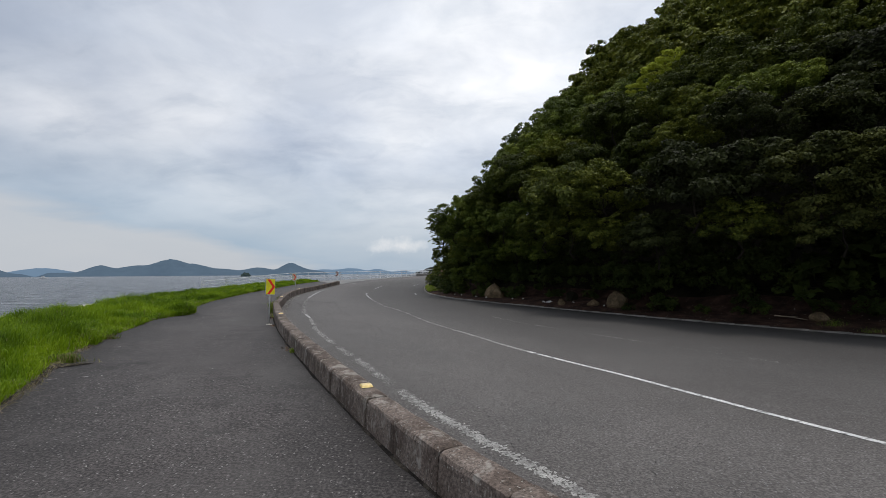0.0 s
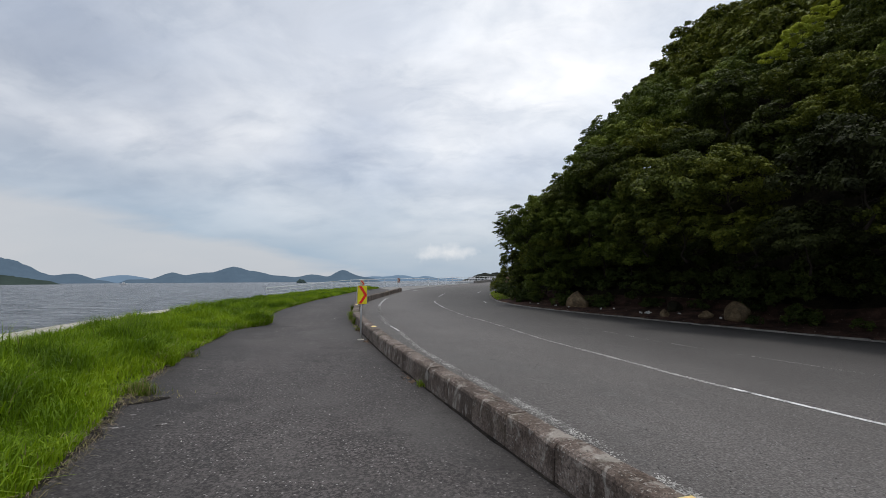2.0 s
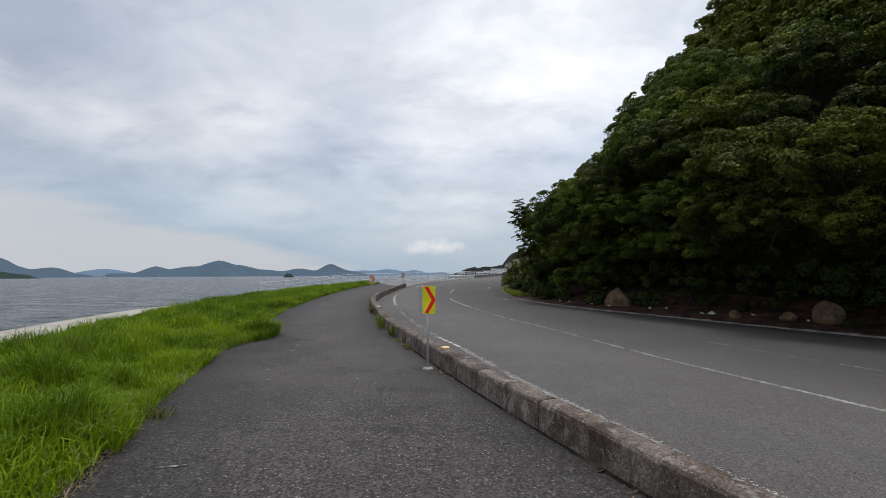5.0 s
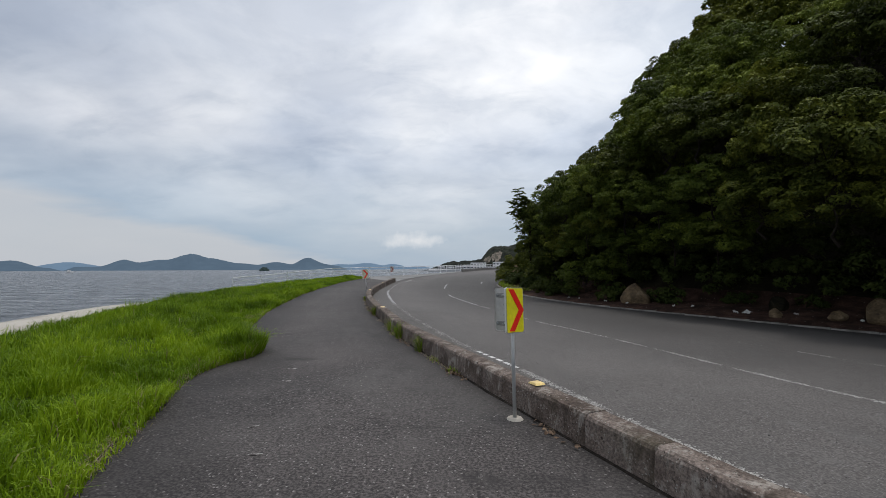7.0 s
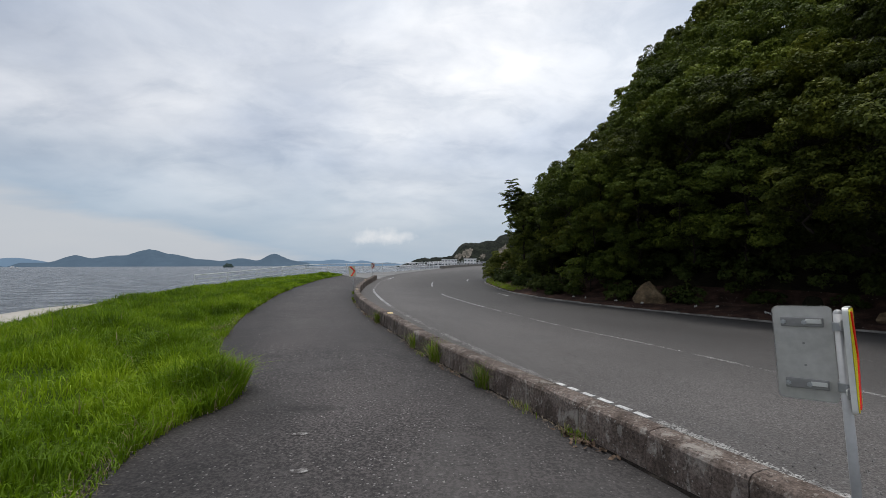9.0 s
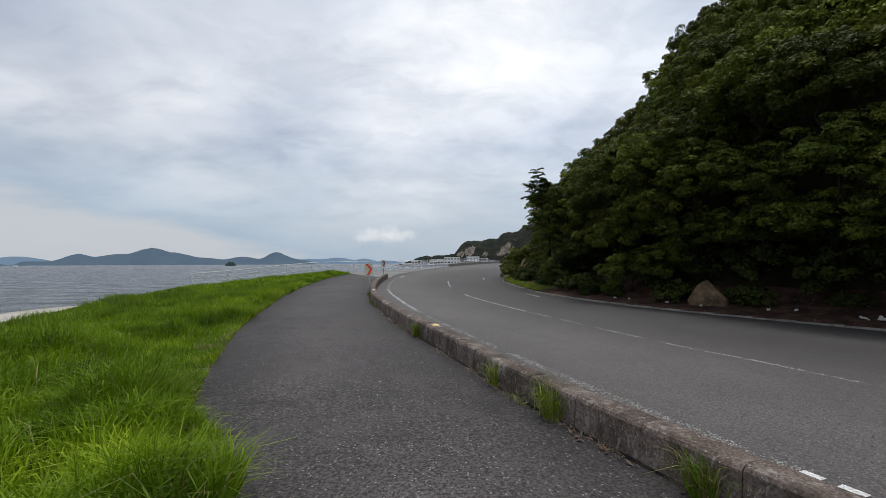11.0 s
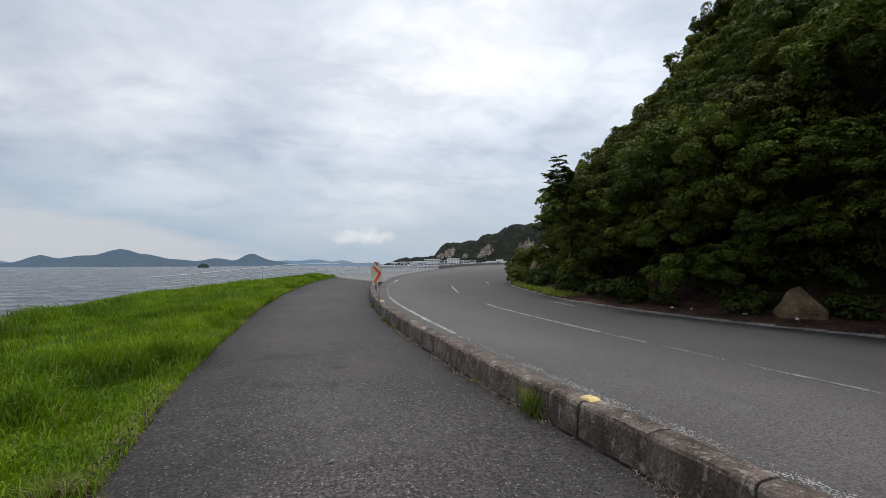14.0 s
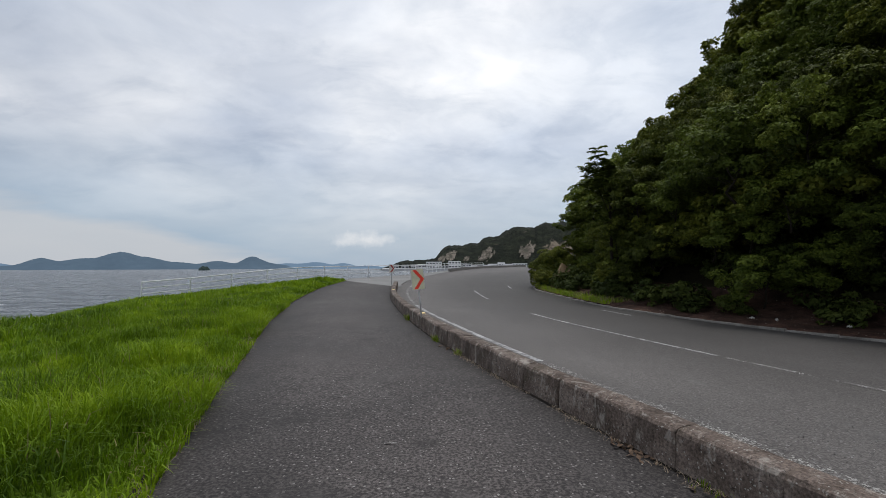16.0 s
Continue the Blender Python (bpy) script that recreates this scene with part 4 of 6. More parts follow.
fence.location = (*fence_pts[0], 0)


def fence_base(x, y):
    return lift(y, -0.03 - 0.60 * (1 - smooth(44, 54, y)))


origin = Vector((*fence_pts[0], 0))
post_bm = bmesh.new()
tube(post_bm, (0, 0, -0.15), (0, 0, 1.1), 0.032, n=10)
post_me = bpy.data.meshes.new("post")
post_bm.to_mesh(post_me)
post_bm.free()
post_me.materials.append(FENCE_WHITE)
places = [Vector((x, y, fence_base(x, y))) - origin for x, y in fence_pts]
for p in places:
    ob = new("post", post_me)
    ob.parent = fence
    ob.location = p
for z, r in ((1.06, 0.032), (0.72, 0.028), (0.40, 0.028)):
    for a, b in zip(places, places[1:]):
        bm = bmesh.new()
        tube(bm, a + Vector((0, 0, z)), b + Vector((0, 0, z)), r, n=8)
        part("rail", bm, FENCE_WHITE, fence)


# ---- rocks, litter and dead wood at the hill's foot ----
def foot_z(x, y):
    d2 = ((right_fine - (x, y)) ** 2).sum(1)
    i = int(d2.argmin())
    o = float(np.dot(np.array((x, y)) - right_fine[i], INWARD[i]))
    return hill_z(max(o, 0.16), x, y, road_z(min(dist_kerb(*right_fine[i]), 18.0), right_fine[i][1]))


def boulder(x, y, sx, sy, sz, seed, yaw, peak, label, mat=None, z=None):
    bm = bmesh.new()
    bmesh.ops.create_icosphere(bm, subdivisions=4, radius=1.0)
    off = Vector((seed * 3.1, seed * 1.7, seed))
    rnd = random.Random(seed)
    planes = [(Vector((rnd.uniform(-1, 1), rnd.uniform(-1, 1), rnd.uniform(-0.2, 1))).normalized(), rnd.uniform(0.62, 0.86)) for _ in range(9)]
    for v in bm.verts:
        p = v.co.copy()
        for n, d in planes:
            k = p.dot(n) - d
            if k > 0:
                p -= n * k * 0.9
        p *= 1 + 0.10 * noise.noise(p * 1.6 + off) + 0.035 * noise.noise(p * 5 + off)
        t = (p.z + 0.6) / 1.6
        p.x *= 1 - peak * max(0.0, t)
        p.y *= 1 - peak * max(0.0, t)
        v.co = (p.x * sx, p.y * sy, p.z * sz)
    me = bpy.data.meshes.new("boulder")
    bm.to_mesh(me)
    bm.free()
    me.materials.append(mat or ROCK)
    me.polygons.foreach_set("use_smooth", [True] * len(me.polygons))
    ob = tagged(new("boulder", me), label, "rock", "rocks at the hill foot")
    ob.matrix_world = pose(x, y, (foot_z(x, y) if z is None else z) + sz * 0.42, 0, 0, yaw)
    return ob


boulder(3.65, 30.75, 0.8, 0.6, 0.72, 3, -28, 0.3, "large buff boulder with a pointed top on the soil")
boulder(9.6, 24.0, 0.66, 0.6, 0.6, 8, 10, 0.15, "large rounded brown boulder under the trees")
boulder(6.98, 25.55, 0.3, 0.25, 0.24, 5, 70, 0.1, "small buff rock beside the low kerb")
boulder(8.48, 24.5, 0.4, 0.28, 0.22, 6, 20, 0.2, "flat buff rock beside the low kerb")
# the rock in the hollow borrows the floor colour darkened for shade
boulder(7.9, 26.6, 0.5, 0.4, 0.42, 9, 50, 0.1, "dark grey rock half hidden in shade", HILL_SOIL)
boulder(-0.2, 48.3, 1.1, 0.8, 1.1, 14, 60, 0.25, "tan bare rock face under the trees at the corner")
boulder(15.3, 17.6, 0.45, 0.35, 0.22, 15, 20, 0.1, "brown rock among roadside weeds")


def scrap(x, y, w, seed):
    bm = bmesh.new()
    bmesh.ops.create_grid(bm, x_segments=8, y_segments=6, size=0.5)
    for v in bm.verts:
        q = Vector((v.co.x * 3 + seed, v.co.y * 3, seed * 0.7))
        v.co = (v.co.x * w * (1 + 0.3 * noise.noise(q)), v.co.y * w * 0.55 * (1 + 0.3 * noise.noise(q + Vector((4, 0, 0)))), 0.05 + 0.09 * noise.noise(q * 1.4))
    bmesh.ops.solidify(bm, geom=list(bm.faces), thickness=0.004)
    me = bpy.data.meshes.new("litter")
    bm.to_mesh(me)
    bm.free()
    me.materials.append(LITTER)
    ob = tagged(new("litter", me), "crumpled white litter lying on the soil", "litter", "litter at the hill foot")
    ob.matrix_world = pose(x, y, foot_z(x, y) + 0.03, 12, -8, seed * 40)


for n, (x, y, w) in enumerate([(6.45, 26.4, 0.42), (6.2, 26.75, 0.25), (7.6, 25.3, 0.14), (8.9, 24.0, 0.1), (2.4, 31.6, 0.16), (1.4, 33.0, 0.12), (0.9, 33.4, 0.14), (4.6, 28.7, 0.1), (5.2, 28.2, 0.12), (3.0, 30.2, 0.16)]):
    scrap(x, y, w, n + 1)
bm = bmesh.new()
tube(bm, (0, 0, 0), (0.55, 0.06, 0.03), 0.028, 0.022, 8)
tube(bm, (0.53, 0.06, 0.03), (1.1, 0.0, 0.02), 0.022, 0.012, 8)
tube(bm, (0.5, 0.05, 0.03), (0.75, 0.22, 0.08), 0.012, 0.006, 6)
me = bpy.data.meshes.new("dead_branch")
bm.to_mesh(me)
bm.free()
me.materials.append(WOOD)
ob = tagged(new("dead_branch", me), "pale dead branch lying by the kerb", "branch")
ob.matrix_world = pose(13.9, 18.2, foot_z(14.2, 18.4) + 0.12, 0, 8, -30)
from mathutils.bvhtree import BVHTree


# ---- the far shore ----
def ridge(name, dist, depth, peaks, a0, a1, mat, label, category, rough=0.06, steps=160, eye=(-6.0, 10.0), seed=0.0, floor=0.0):
    """A range of hills round the bay: bearings in degrees right of +y, rises in degrees above the water."""
    rows = 9
    verts = []
    for k in range(steps):
        a = a0 + (a1 - a0) * k / (steps - 1)
        e, soft = floor, 0.0
        for b, h, w, sharp in peaks:
            d = abs(a - b) / w
            if sharp:
                e = max(e, h / (1 + d ** sharp))
            else:
                soft += (h * math.exp(-d * d)) ** 3
        e = (e ** 3 + soft) ** (1 / 3)
        e *= 1 + rough * noise.noise(Vector((a * 0.9 + seed, seed, 0))) + rough * 0.6 * noise.noise(Vector((a * 3.1 + seed, 2, 0))) + rough * 0.45 * noise.noise(Vector((a * 9.7 + seed, 5, 0)))
        e *= smooth(0, 1.2, a - a0) * smooth(0, 1.2, a1 - a)
        top = dist * math.tan(radians(e))
        for j in range(rows):
            t = j / (rows - 1) * 2 - 1
            q = dist + depth * t
            z = top * (1 - abs(t) ** 1.4) * (1 + 0.10 * noise.noise(Vector((a * 1.5, t * 3, seed))) * (1 - abs(t) < 0.999 and t != 0))
            verts.append((eye[0] + q * math.sin(radians(a)), eye[1] + q * math.cos(radians(a)), SEA_LEVEL - 3 + z + (3 if t > -1 else 0)))
    ob = new(name, mesh_from(name, verts, grid_faces(steps, rows), mat, True))
    return tagged(ob, label, category, kind="structure")


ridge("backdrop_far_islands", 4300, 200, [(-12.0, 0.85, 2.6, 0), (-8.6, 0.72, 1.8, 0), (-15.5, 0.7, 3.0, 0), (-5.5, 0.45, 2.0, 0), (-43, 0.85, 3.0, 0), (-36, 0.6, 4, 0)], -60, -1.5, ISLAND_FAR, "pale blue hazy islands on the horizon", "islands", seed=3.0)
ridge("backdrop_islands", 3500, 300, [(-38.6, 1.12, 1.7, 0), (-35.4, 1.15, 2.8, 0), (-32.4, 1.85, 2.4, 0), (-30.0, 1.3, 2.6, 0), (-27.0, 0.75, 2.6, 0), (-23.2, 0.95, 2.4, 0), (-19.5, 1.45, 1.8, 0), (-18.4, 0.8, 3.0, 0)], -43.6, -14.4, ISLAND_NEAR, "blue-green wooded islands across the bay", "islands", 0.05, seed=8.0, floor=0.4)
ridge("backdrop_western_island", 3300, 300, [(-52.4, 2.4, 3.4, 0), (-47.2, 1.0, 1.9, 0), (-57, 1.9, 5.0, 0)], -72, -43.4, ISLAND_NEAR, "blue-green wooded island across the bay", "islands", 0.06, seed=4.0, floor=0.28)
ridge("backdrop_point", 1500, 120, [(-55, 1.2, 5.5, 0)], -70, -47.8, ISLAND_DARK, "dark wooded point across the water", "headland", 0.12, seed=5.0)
ridge("headland", 900, 150, [(5.6, 3.2, 2.4, 4), (8.8, 3.5, 3.0, 6), (11.0, 4.35, 3.0, 4), (14.5, 5.5, 4.0, 4), (19.5, 6.0, 6.0, 4), (27, 7.2, 8, 4)], 1.4, 40, FAR_GREEN, "dark wooded headland with bare rock scars", "headland", 0.05, 220, seed=2.0)


def rock_scar(hill, a, e, wide, high, seed):
    """A bare rock face on the front of a far hill, ragged at its edge and standing a little proud."""
    hit_tree = BVHTree.FromPolygons([v.co[:] for v in hill.data.vertices], [p.vertices[:] for p in hill.data.polygons])
    eye = Vector((-6.0, 10.0, SEA_LEVEL))
    nu, nv = 16, 12
    verts = []
    for i in range(nu):
        for j in range(nv):
            lean = (j / (nv - 1) - 0.5) * 0.35
            b = radians(a + wide * (i / (nu - 1) - 0.5 + lean))
            k = radians(e + high * (j / (nv - 1) - 0.5))
            d = Vector((math.sin(b) * math.cos(k), math.cos(b) * math.cos(k), math.sin(k)))
            p = hit_tree.ray_cast(eye, d)[0]
            if p is None:
                p = eye + d * 900
            verts.append(p - d * (3.0 + 3.0 * noise.noise(Vector((i * 0.6 + seed, j * 0.6, seed)))))
    faces = []
    for q in grid_faces(nu, nv):
        i, j = divmod(q[0], nv)
        r = math.hypot((i + 0.5) / (nu - 1) - 0.5, (j + 0.5) / (nv - 1) - 0.5)
        if r < 0.36 + 0.28 * noise.noise(Vector((i * 0.45 + seed, j * 0.3, 1.0))):
            faces.append(q)
    me = mesh_from("rock_face", verts, faces, SCAR, False)
    ob = new("rock_face", me)
    ob.parent = hill


SCAR = material("pale_bare_rock", (0.15, 0.132, 0.11), (0.085, 0.075, 0.063), (0.22, 0.195, 0.165), 0.95, 0.12, 0.5, 0.5, 0.5, spec=0.05, stain=0.5, depth=1.0, extra=mottle(0.11, 0.5, 0.56, (0.05, 0.05, 0.04), 0.7, 3.0, (1, 1, 0.3)))
headland = bpy.data.objects["headland"]
for n, (a, e, wide, high) in enumerate([(5.2, 1.95, 1.9, 2.0), (4.0, 1.5, 1.3, 1.2), (9.9, 2.1, 2.0, 2.0), (9.2, 1.5, 1.3, 0.9), (15.0, 2.5, 2.2, 2.6), (7.2, 1.5, 0.9, 0.8)]):
    rock_scar(headland, a, e, wide, high, n * 3.7)
ridge("low_point", 1000, 60, [(-0.6, 1.15, 1.7, 6), (1.6, 1.3, 1.9, 6), (3.4, 1.5, 1.6, 6), (-2.6, 0.55, 1.2, 0)], -5.2, 6.4, FAR_LOW, "low dark wooded point beyond the quay", "headland", 0.12, 120, seed=6.0)


def at_bearing(a, d, eye=(-6.0, 10.0)):
    return eye[0] + d * math.sin(radians(a)), eye[1] + d * math.cos(radians(a))


# quay and harbour buildings
quay = []
for a in np.linspace(-3.9, 32, 50):
    for d, z in ((560, SEA_LEVEL - 2), (560.5, 0.6), (760, 1.5)):
        quay.append((*at_bearing(a, d), z))
tagged(new("quay", mesh_from("quay", quay, grid_faces(50, 3), WALL_GREY)), "pale concrete quay across the water", "quay", kind="structure")


def harbour_building(a, width, height, d, mat, storeys, roof="flat", deep=14.0):
    x, y = at_bearing(a, d)
    ob = tagged(new("harbour_building"), ("white" if mat is WALL_WHITE else "grey") + (" flat-roofed" if roof == "flat" else " pitched-roof") + " harbour building on the far quay", "building", "harbour buildings")
    ob.matrix_world = pose(x, y, 0.8, 0, 0, -a)
    bm = bmesh.new()
    box(bm, pose(0, 0, height / 2), width, deep, height)
    part("wall", bm, mat, ob)
    bm = bmesh.new()
    if roof == "flat":
        box(bm, pose(0, 0, height + 0.2), width + 0.6, deep + 0.6, 0.5)
    else:
        vs = [bm.verts.new(p) for p in ((-width / 2 - 0.4, -deep / 2 - 0.5, height), (width / 2 + 0.4, -deep / 2 - 0.5, height), (width / 2 + 0.4, deep / 2 + 0.5, height), (-width / 2 - 0.4, deep / 2 + 0.5, height), (-width / 2 - 0.4, 0, height + 2.2), (width / 2 + 0.4, 0, height + 2.2))]
        for f in ((0, 1, 5, 4), (2, 3, 4, 5), (0, 4, 3), (1, 2, 5)):
            bm.faces.new([vs[k] for k in f])
    part("roof", bm, mat if roof == "flat" else ROOF_GREY, ob)
    bays = max(2, int(width / 3.6))
    wm = bmesh.new()
    box(wm, Matrix.Identity(4), width / bays * 0.62, 0.3, height / storeys * 0.42)
    me = bpy.data.meshes.new("window")
    wm.to_mesh(me)
    wm.free()
    me.materials.append(GLASS_DARK)
    for f in range(storeys):
        for k in range(bays):
            w = new("window", me)
            w.parent = ob
            w.location = (-width / 2 + (k + 0.5) * width / bays, -deep / 2 - 0.02, height / storeys * (f + 0.52))
    return ob


rb = random.Random(11)
harbour_building(2.75, 21, 8.6, 590, WALL_WHITE, 2)
harbour_building(5.5, 17, 9.6, 600, WALL_WHITE, 2)
harbour_building(7.1, 12, 5.4, 610, WALL_GREY, 2)
harbour_building(13.9, 20, 6.0, 600, WALL_WHITE, 2, "flat")
harbour_building(11.6, 10, 6.5, 640, WALL_WHITE, 2, "pitched")
for a in (-2.2, -1.0, 0.3, 1.2, 4.1, 8.1, 8.9, 9.7, 10.5, 12.4, 15.4, 16.4, 17.5, 18.8, 20.2, 21.5):
    harbour_building(a, rb.uniform(7, 14), rb.uniform(2.6, 4.6), rb.uniform(580, 680), rb.choice([WALL_DULL, WALL_GREY]), 1, rb.choice(["pitched", "pitched", "flat"]), 9.0)

# an islet and a boat out in the bay
bm = bmesh.new()
bmesh.ops.create_icosphere(bm, subdivisions=4, radius=1)
for v in bm.verts:
    v.co = Vector((v.co.x * 11, v.co.y * 9, max(-0.2, v.co.z) * 9)) * (1 + 0.25 * noise.noise(v.co * 2.2))
me = bpy.data.meshes.new("islet")
bm.to_mesh(me)
bm.free()
me.materials.append(ISLAND_DARK)
tagged(new("islet", me), "small dark rocky islet in the bay", "islet").location = (*at_bearing(-24.6, 1100), SEA_LEVEL)
boat = tagged(new("boat"), "small white boat far out on the bay", "boat")
boat.matrix_world = pose(*at_bearing(-43.0, 900), SEA_LEVEL, 0, 0, 70)
bm = bmesh.new()
hull = [[(-5, 0.1, 1.6), (-5, 1.7, 1.5), (-5, 1.4, -0.4), (-5, 0.0, -0.6)], [(0, 0.0, 1.5), (0, 1.9, 1.5), (0, 1.6, -0.4), (0, 0, -0.7)], [(6.5, 0, 2.3), (6.5, 0.1, 2.3), (6.0, 0.08, -0.2), (5.8, 0, -0.4)]]
rows = [[bm.verts.new(p) for p in r] + [bm.verts.new((p[0], -p[1], p[2])) for p in reversed(r)] for r in hull]
for a, b in zip(rows, rows[1:]):
    for k in range(8):
        j = (k + 1) % 8
        bm.faces.new((a[k], a[j], b[j], b[k]))
bm.faces.new(rows[0])
bmesh.ops.recalc_face_normals(bm, faces=bm.faces)
part("hull", bm, WALL_WHITE, boat)
bm = bmesh.new()
box(bm, pose(-1.0, 0, 2.7), 3.6, 2.2, 2.4, 0.2)
part("cabin", bm, WALL_WHITE, boat)


# ---- trees on the hillside ----
def leaf_quads(centres, normals, length, width, rs):
    """Pointed leaves as four-cornered blades; returns places and faces."""
    n = len(centres)
    ref = rs.normal(size=(n, 3))
    u = np.cross(normals, ref)
    u /= np.linalg.norm(u, axis=1)[:, None] + 1e-9
    w = np.cross(normals, u)
    ln = length * rs.uniform(0.65, 1.25, n)[:, None]
    wd = width * rs.uniform(0.7, 1.2, n)[:, None]
    v = np.stack([centres - u * ln * 0.5, centres + w * wd * 0.5 + u * ln * 0.05 - normals * ln * 0.05, centres + u * ln * 0.5 - normals * ln * 0.12, centres - w * wd * 0.5 + u * ln * 0.05 - normals * ln * 0.05], 1)
    return v.reshape(-1, 3)


def leaf_points(centres, normals, length, width, rs):
    """The small leaves of far crowns: one three-cornered blade each."""
    n = len(centres)
    u = np.cross(normals, rs.normal(size=(n, 3)))
    u /= np.linalg.norm(u, axis=1)[:, None] + 1e-9
    w = np.cross(normals, u)
    ln = length * rs.uniform(0.65, 1.3, n)[:, None]
    wd = width * rs.uniform(0.7, 1.25, n)[:, None]
    v = np.stack([centres - u * ln * 0.4 + w * wd * 0.5, centres - u * ln * 0.4 - w * wd * 0.5, centres + u * ln * 0.6 - normals * ln * 0.1], 1)
    return v.reshape(-1, 3)


def quads_mesh(name, v, mat, c=4):
    n = len(v) // c
    me = bpy.data.meshes.new(name)
    me.vertices.add(len(v))
    me.vertices.foreach_set("co", v.astype(np.float32).ravel())
    me.loops.add(c * n)
    me.loops.foreach_set("vertex_index", np.arange(c * n, dtype=np.int32))
    me.polygons.add(n)
    me.polygons.foreach_set("loop_start", np.arange(0, c * n, c, dtype=np.int32))
    me.materials.append(mat)
    me.update(calc_edges=True)
    me.validate()
    return me


def crown_mesh(name, seed, puffs, leaves, length, width, mat, flat=0.8, spread=0.34, shape=leaf_points, squash=0.72):
    """A crown of radius one: uneven puffs of leaves round an uneven shell, with gaps between."""
    rs = np.random.RandomState(seed)
    pc = rs.normal(size=(puffs, 3))
    pc /= np.linalg.norm(pc, axis=1)[:, None]
    pc[:, 2] = np.where(pc[:, 2] < -0.45, -pc[:, 2], pc[:, 2])
    out = pc.copy()
    pc *= rs.uniform(0.45, 1.0, puffs)[:, None] * np.array([[1, 1, flat]])
    size = spread * rs.uniform(0.55, 1.2, puffs)
    which = rs.choice(puffs, leaves, p=size**2 / (size**2).sum())
    d = rs.normal(size=(leaves, 3)) + out[which] * 0.9 + np.array([[0, 0, 0.5]])
    d /= np.linalg.norm(d, axis=1)[:, None]
    c = pc[which] + d * (size[which] * rs.uniform(0.55, 1.08, leaves) ** 0.7)[:, None] * np.array([[1, 1, squash]])
    nrm = d * 0.7 + rs.normal(size=(leaves, 3)) * 0.42 + np.array([[0, 0, 0.4]])
    nrm /= np.linalg.norm(nrm, axis=1)[:, None]
    return quads_mesh(name, shape(c, nrm, length, width, rs), mat, 3 if shape is leaf_points else 4)


def trunk_mesh(seed, height, r):
    rnd = random.Random(seed)
    bm = bmesh.new()
    p, rad = Vector((0, 0, -height)), r
    for k in range(4):
        q = p + Vector((rnd.uniform(-0.12, 0.12), rnd.uniform(-0.12, 0.12), height / 4))
        tube(bm, p, q, rad, rad * 0.8, 7)
        p, rad = q, rad * 0.8
    for k in range(6):
        a = k * 1.05 + rnd.uniform(-0.3, 0.3)
        b = Vector((math.cos(a) * 0.6, math.sin(a) * 0.6, rnd.uniform(0.0, 0.5)))
        s0 = Vector((0, 0, -0.5 + 0.06 * k))
        tube(bm, s0, s0 + b * 0.5 + Vector((0, 0, 0.08)), rad * 0.7, rad * 0.45, 5)
        tube(bm, s0 + b * 0.5 + Vector((0, 0, 0.08)), s0 + b, rad * 0.45, rad * 0.15, 5)
    me = bpy.data.meshes.new("trunk")
    bm.to_mesh(me)
    bm.free()
    me.materials.append(BARK)
    return me


NEAR_CROWNS = [crown_mesh("crown", 20 + k, 72, 10800, 0.066, 0.045, LEAF, 0.86, 0.225, squash=0.58) for k in range(4)]
FAR_CROWNS = [crown_mesh("crown", 40 + k, 30, 460, 0.38, 0.25, LEAF, 0.8, 0.3) for k in range(3)]
BOUGHS = [crown_mesh("crown", 50 + k, 44, 3600, 0.11, 0.074, LEAF, 0.8, 0.27, squash=0.6) for k in range(3)]
FRESH_CROWNS = [NEAR_CROWNS[k].copy() for k in (0, 2)]
for c in FRESH_CROWNS:
    c.materials[0] = LEAF_FRESH
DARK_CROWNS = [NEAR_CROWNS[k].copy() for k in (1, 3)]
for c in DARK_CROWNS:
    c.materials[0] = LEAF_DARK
BRIGHT_CROWN = crown_mesh("crown", 61, 30, 3000, 0.13, 0.07, LEAF_BRIGHT, 0.55, 0.24)
TRUNKS = [trunk_mesh(k, 0.75, 0.026) for k in range(3)]


def tree(x, y, z, r, crown, rnd, label, tall_by=1.0, lean=0.0, trunk=True):
    ob = tagged(new("tree"), label, "tree", "trees on the hillside")
    ob.matrix_world = pose(x, y, z) @ Matrix.Diagonal((r, r, r, 1))
    c = new("crown", crown)
    c.parent = ob
    c.matrix_local = pose(0, 0, 0, rnd.uniform(-14, 14), rnd.uniform(-14, 14), rnd.uniform(0, 360)) @ Matrix.Diagonal((1, 1, tall_by, 1))
    t = new("trunk", rnd.choice(TRUNKS))
    t.parent = ob
    t.rotation_euler = (0, 0, rnd.uniform(0, 6))
    return ob


rt = random.Random(77)
step = 2.3
r_s = np.concatenate([[0], np.cumsum(np.linalg.norm(np.diff(right_fine, axis=0), axis=1))])
GREEN = "dark evergreen tree with dense leafy crown on the slope"
# crowns deep in the wood, past counting, are gathered into sheets of leaves
deep_co = []
thicket_co = []


def places_of(me):
    a = np.zeros(len(me.vertices) * 3, np.float32)
    me.vertices.foreach_get("co", a)
    return a.reshape(-1, 3)


FAR_CO = [places_of(c) for c in FAR_CROWNS]
BOUGH_CO = [places_of(c) for c in BOUGHS]


def deep_tree(x, y, z, r, rnd, into=deep_co):
    turn = np.array(pose(0, 0, 0, rnd.uniform(-14, 14), rnd.uniform(-14, 14), rnd.uniform(0, 360)).to_3x3())
    # the wood behind the front trees and out of sight of the path is made of coarser leaves
    fine = 20 < y < 56 and x < 24
    into.append(rnd.choice(BOUGH_CO if fine else FAR_CO) @ turn.T * r + np.array([[x, y, z]]))


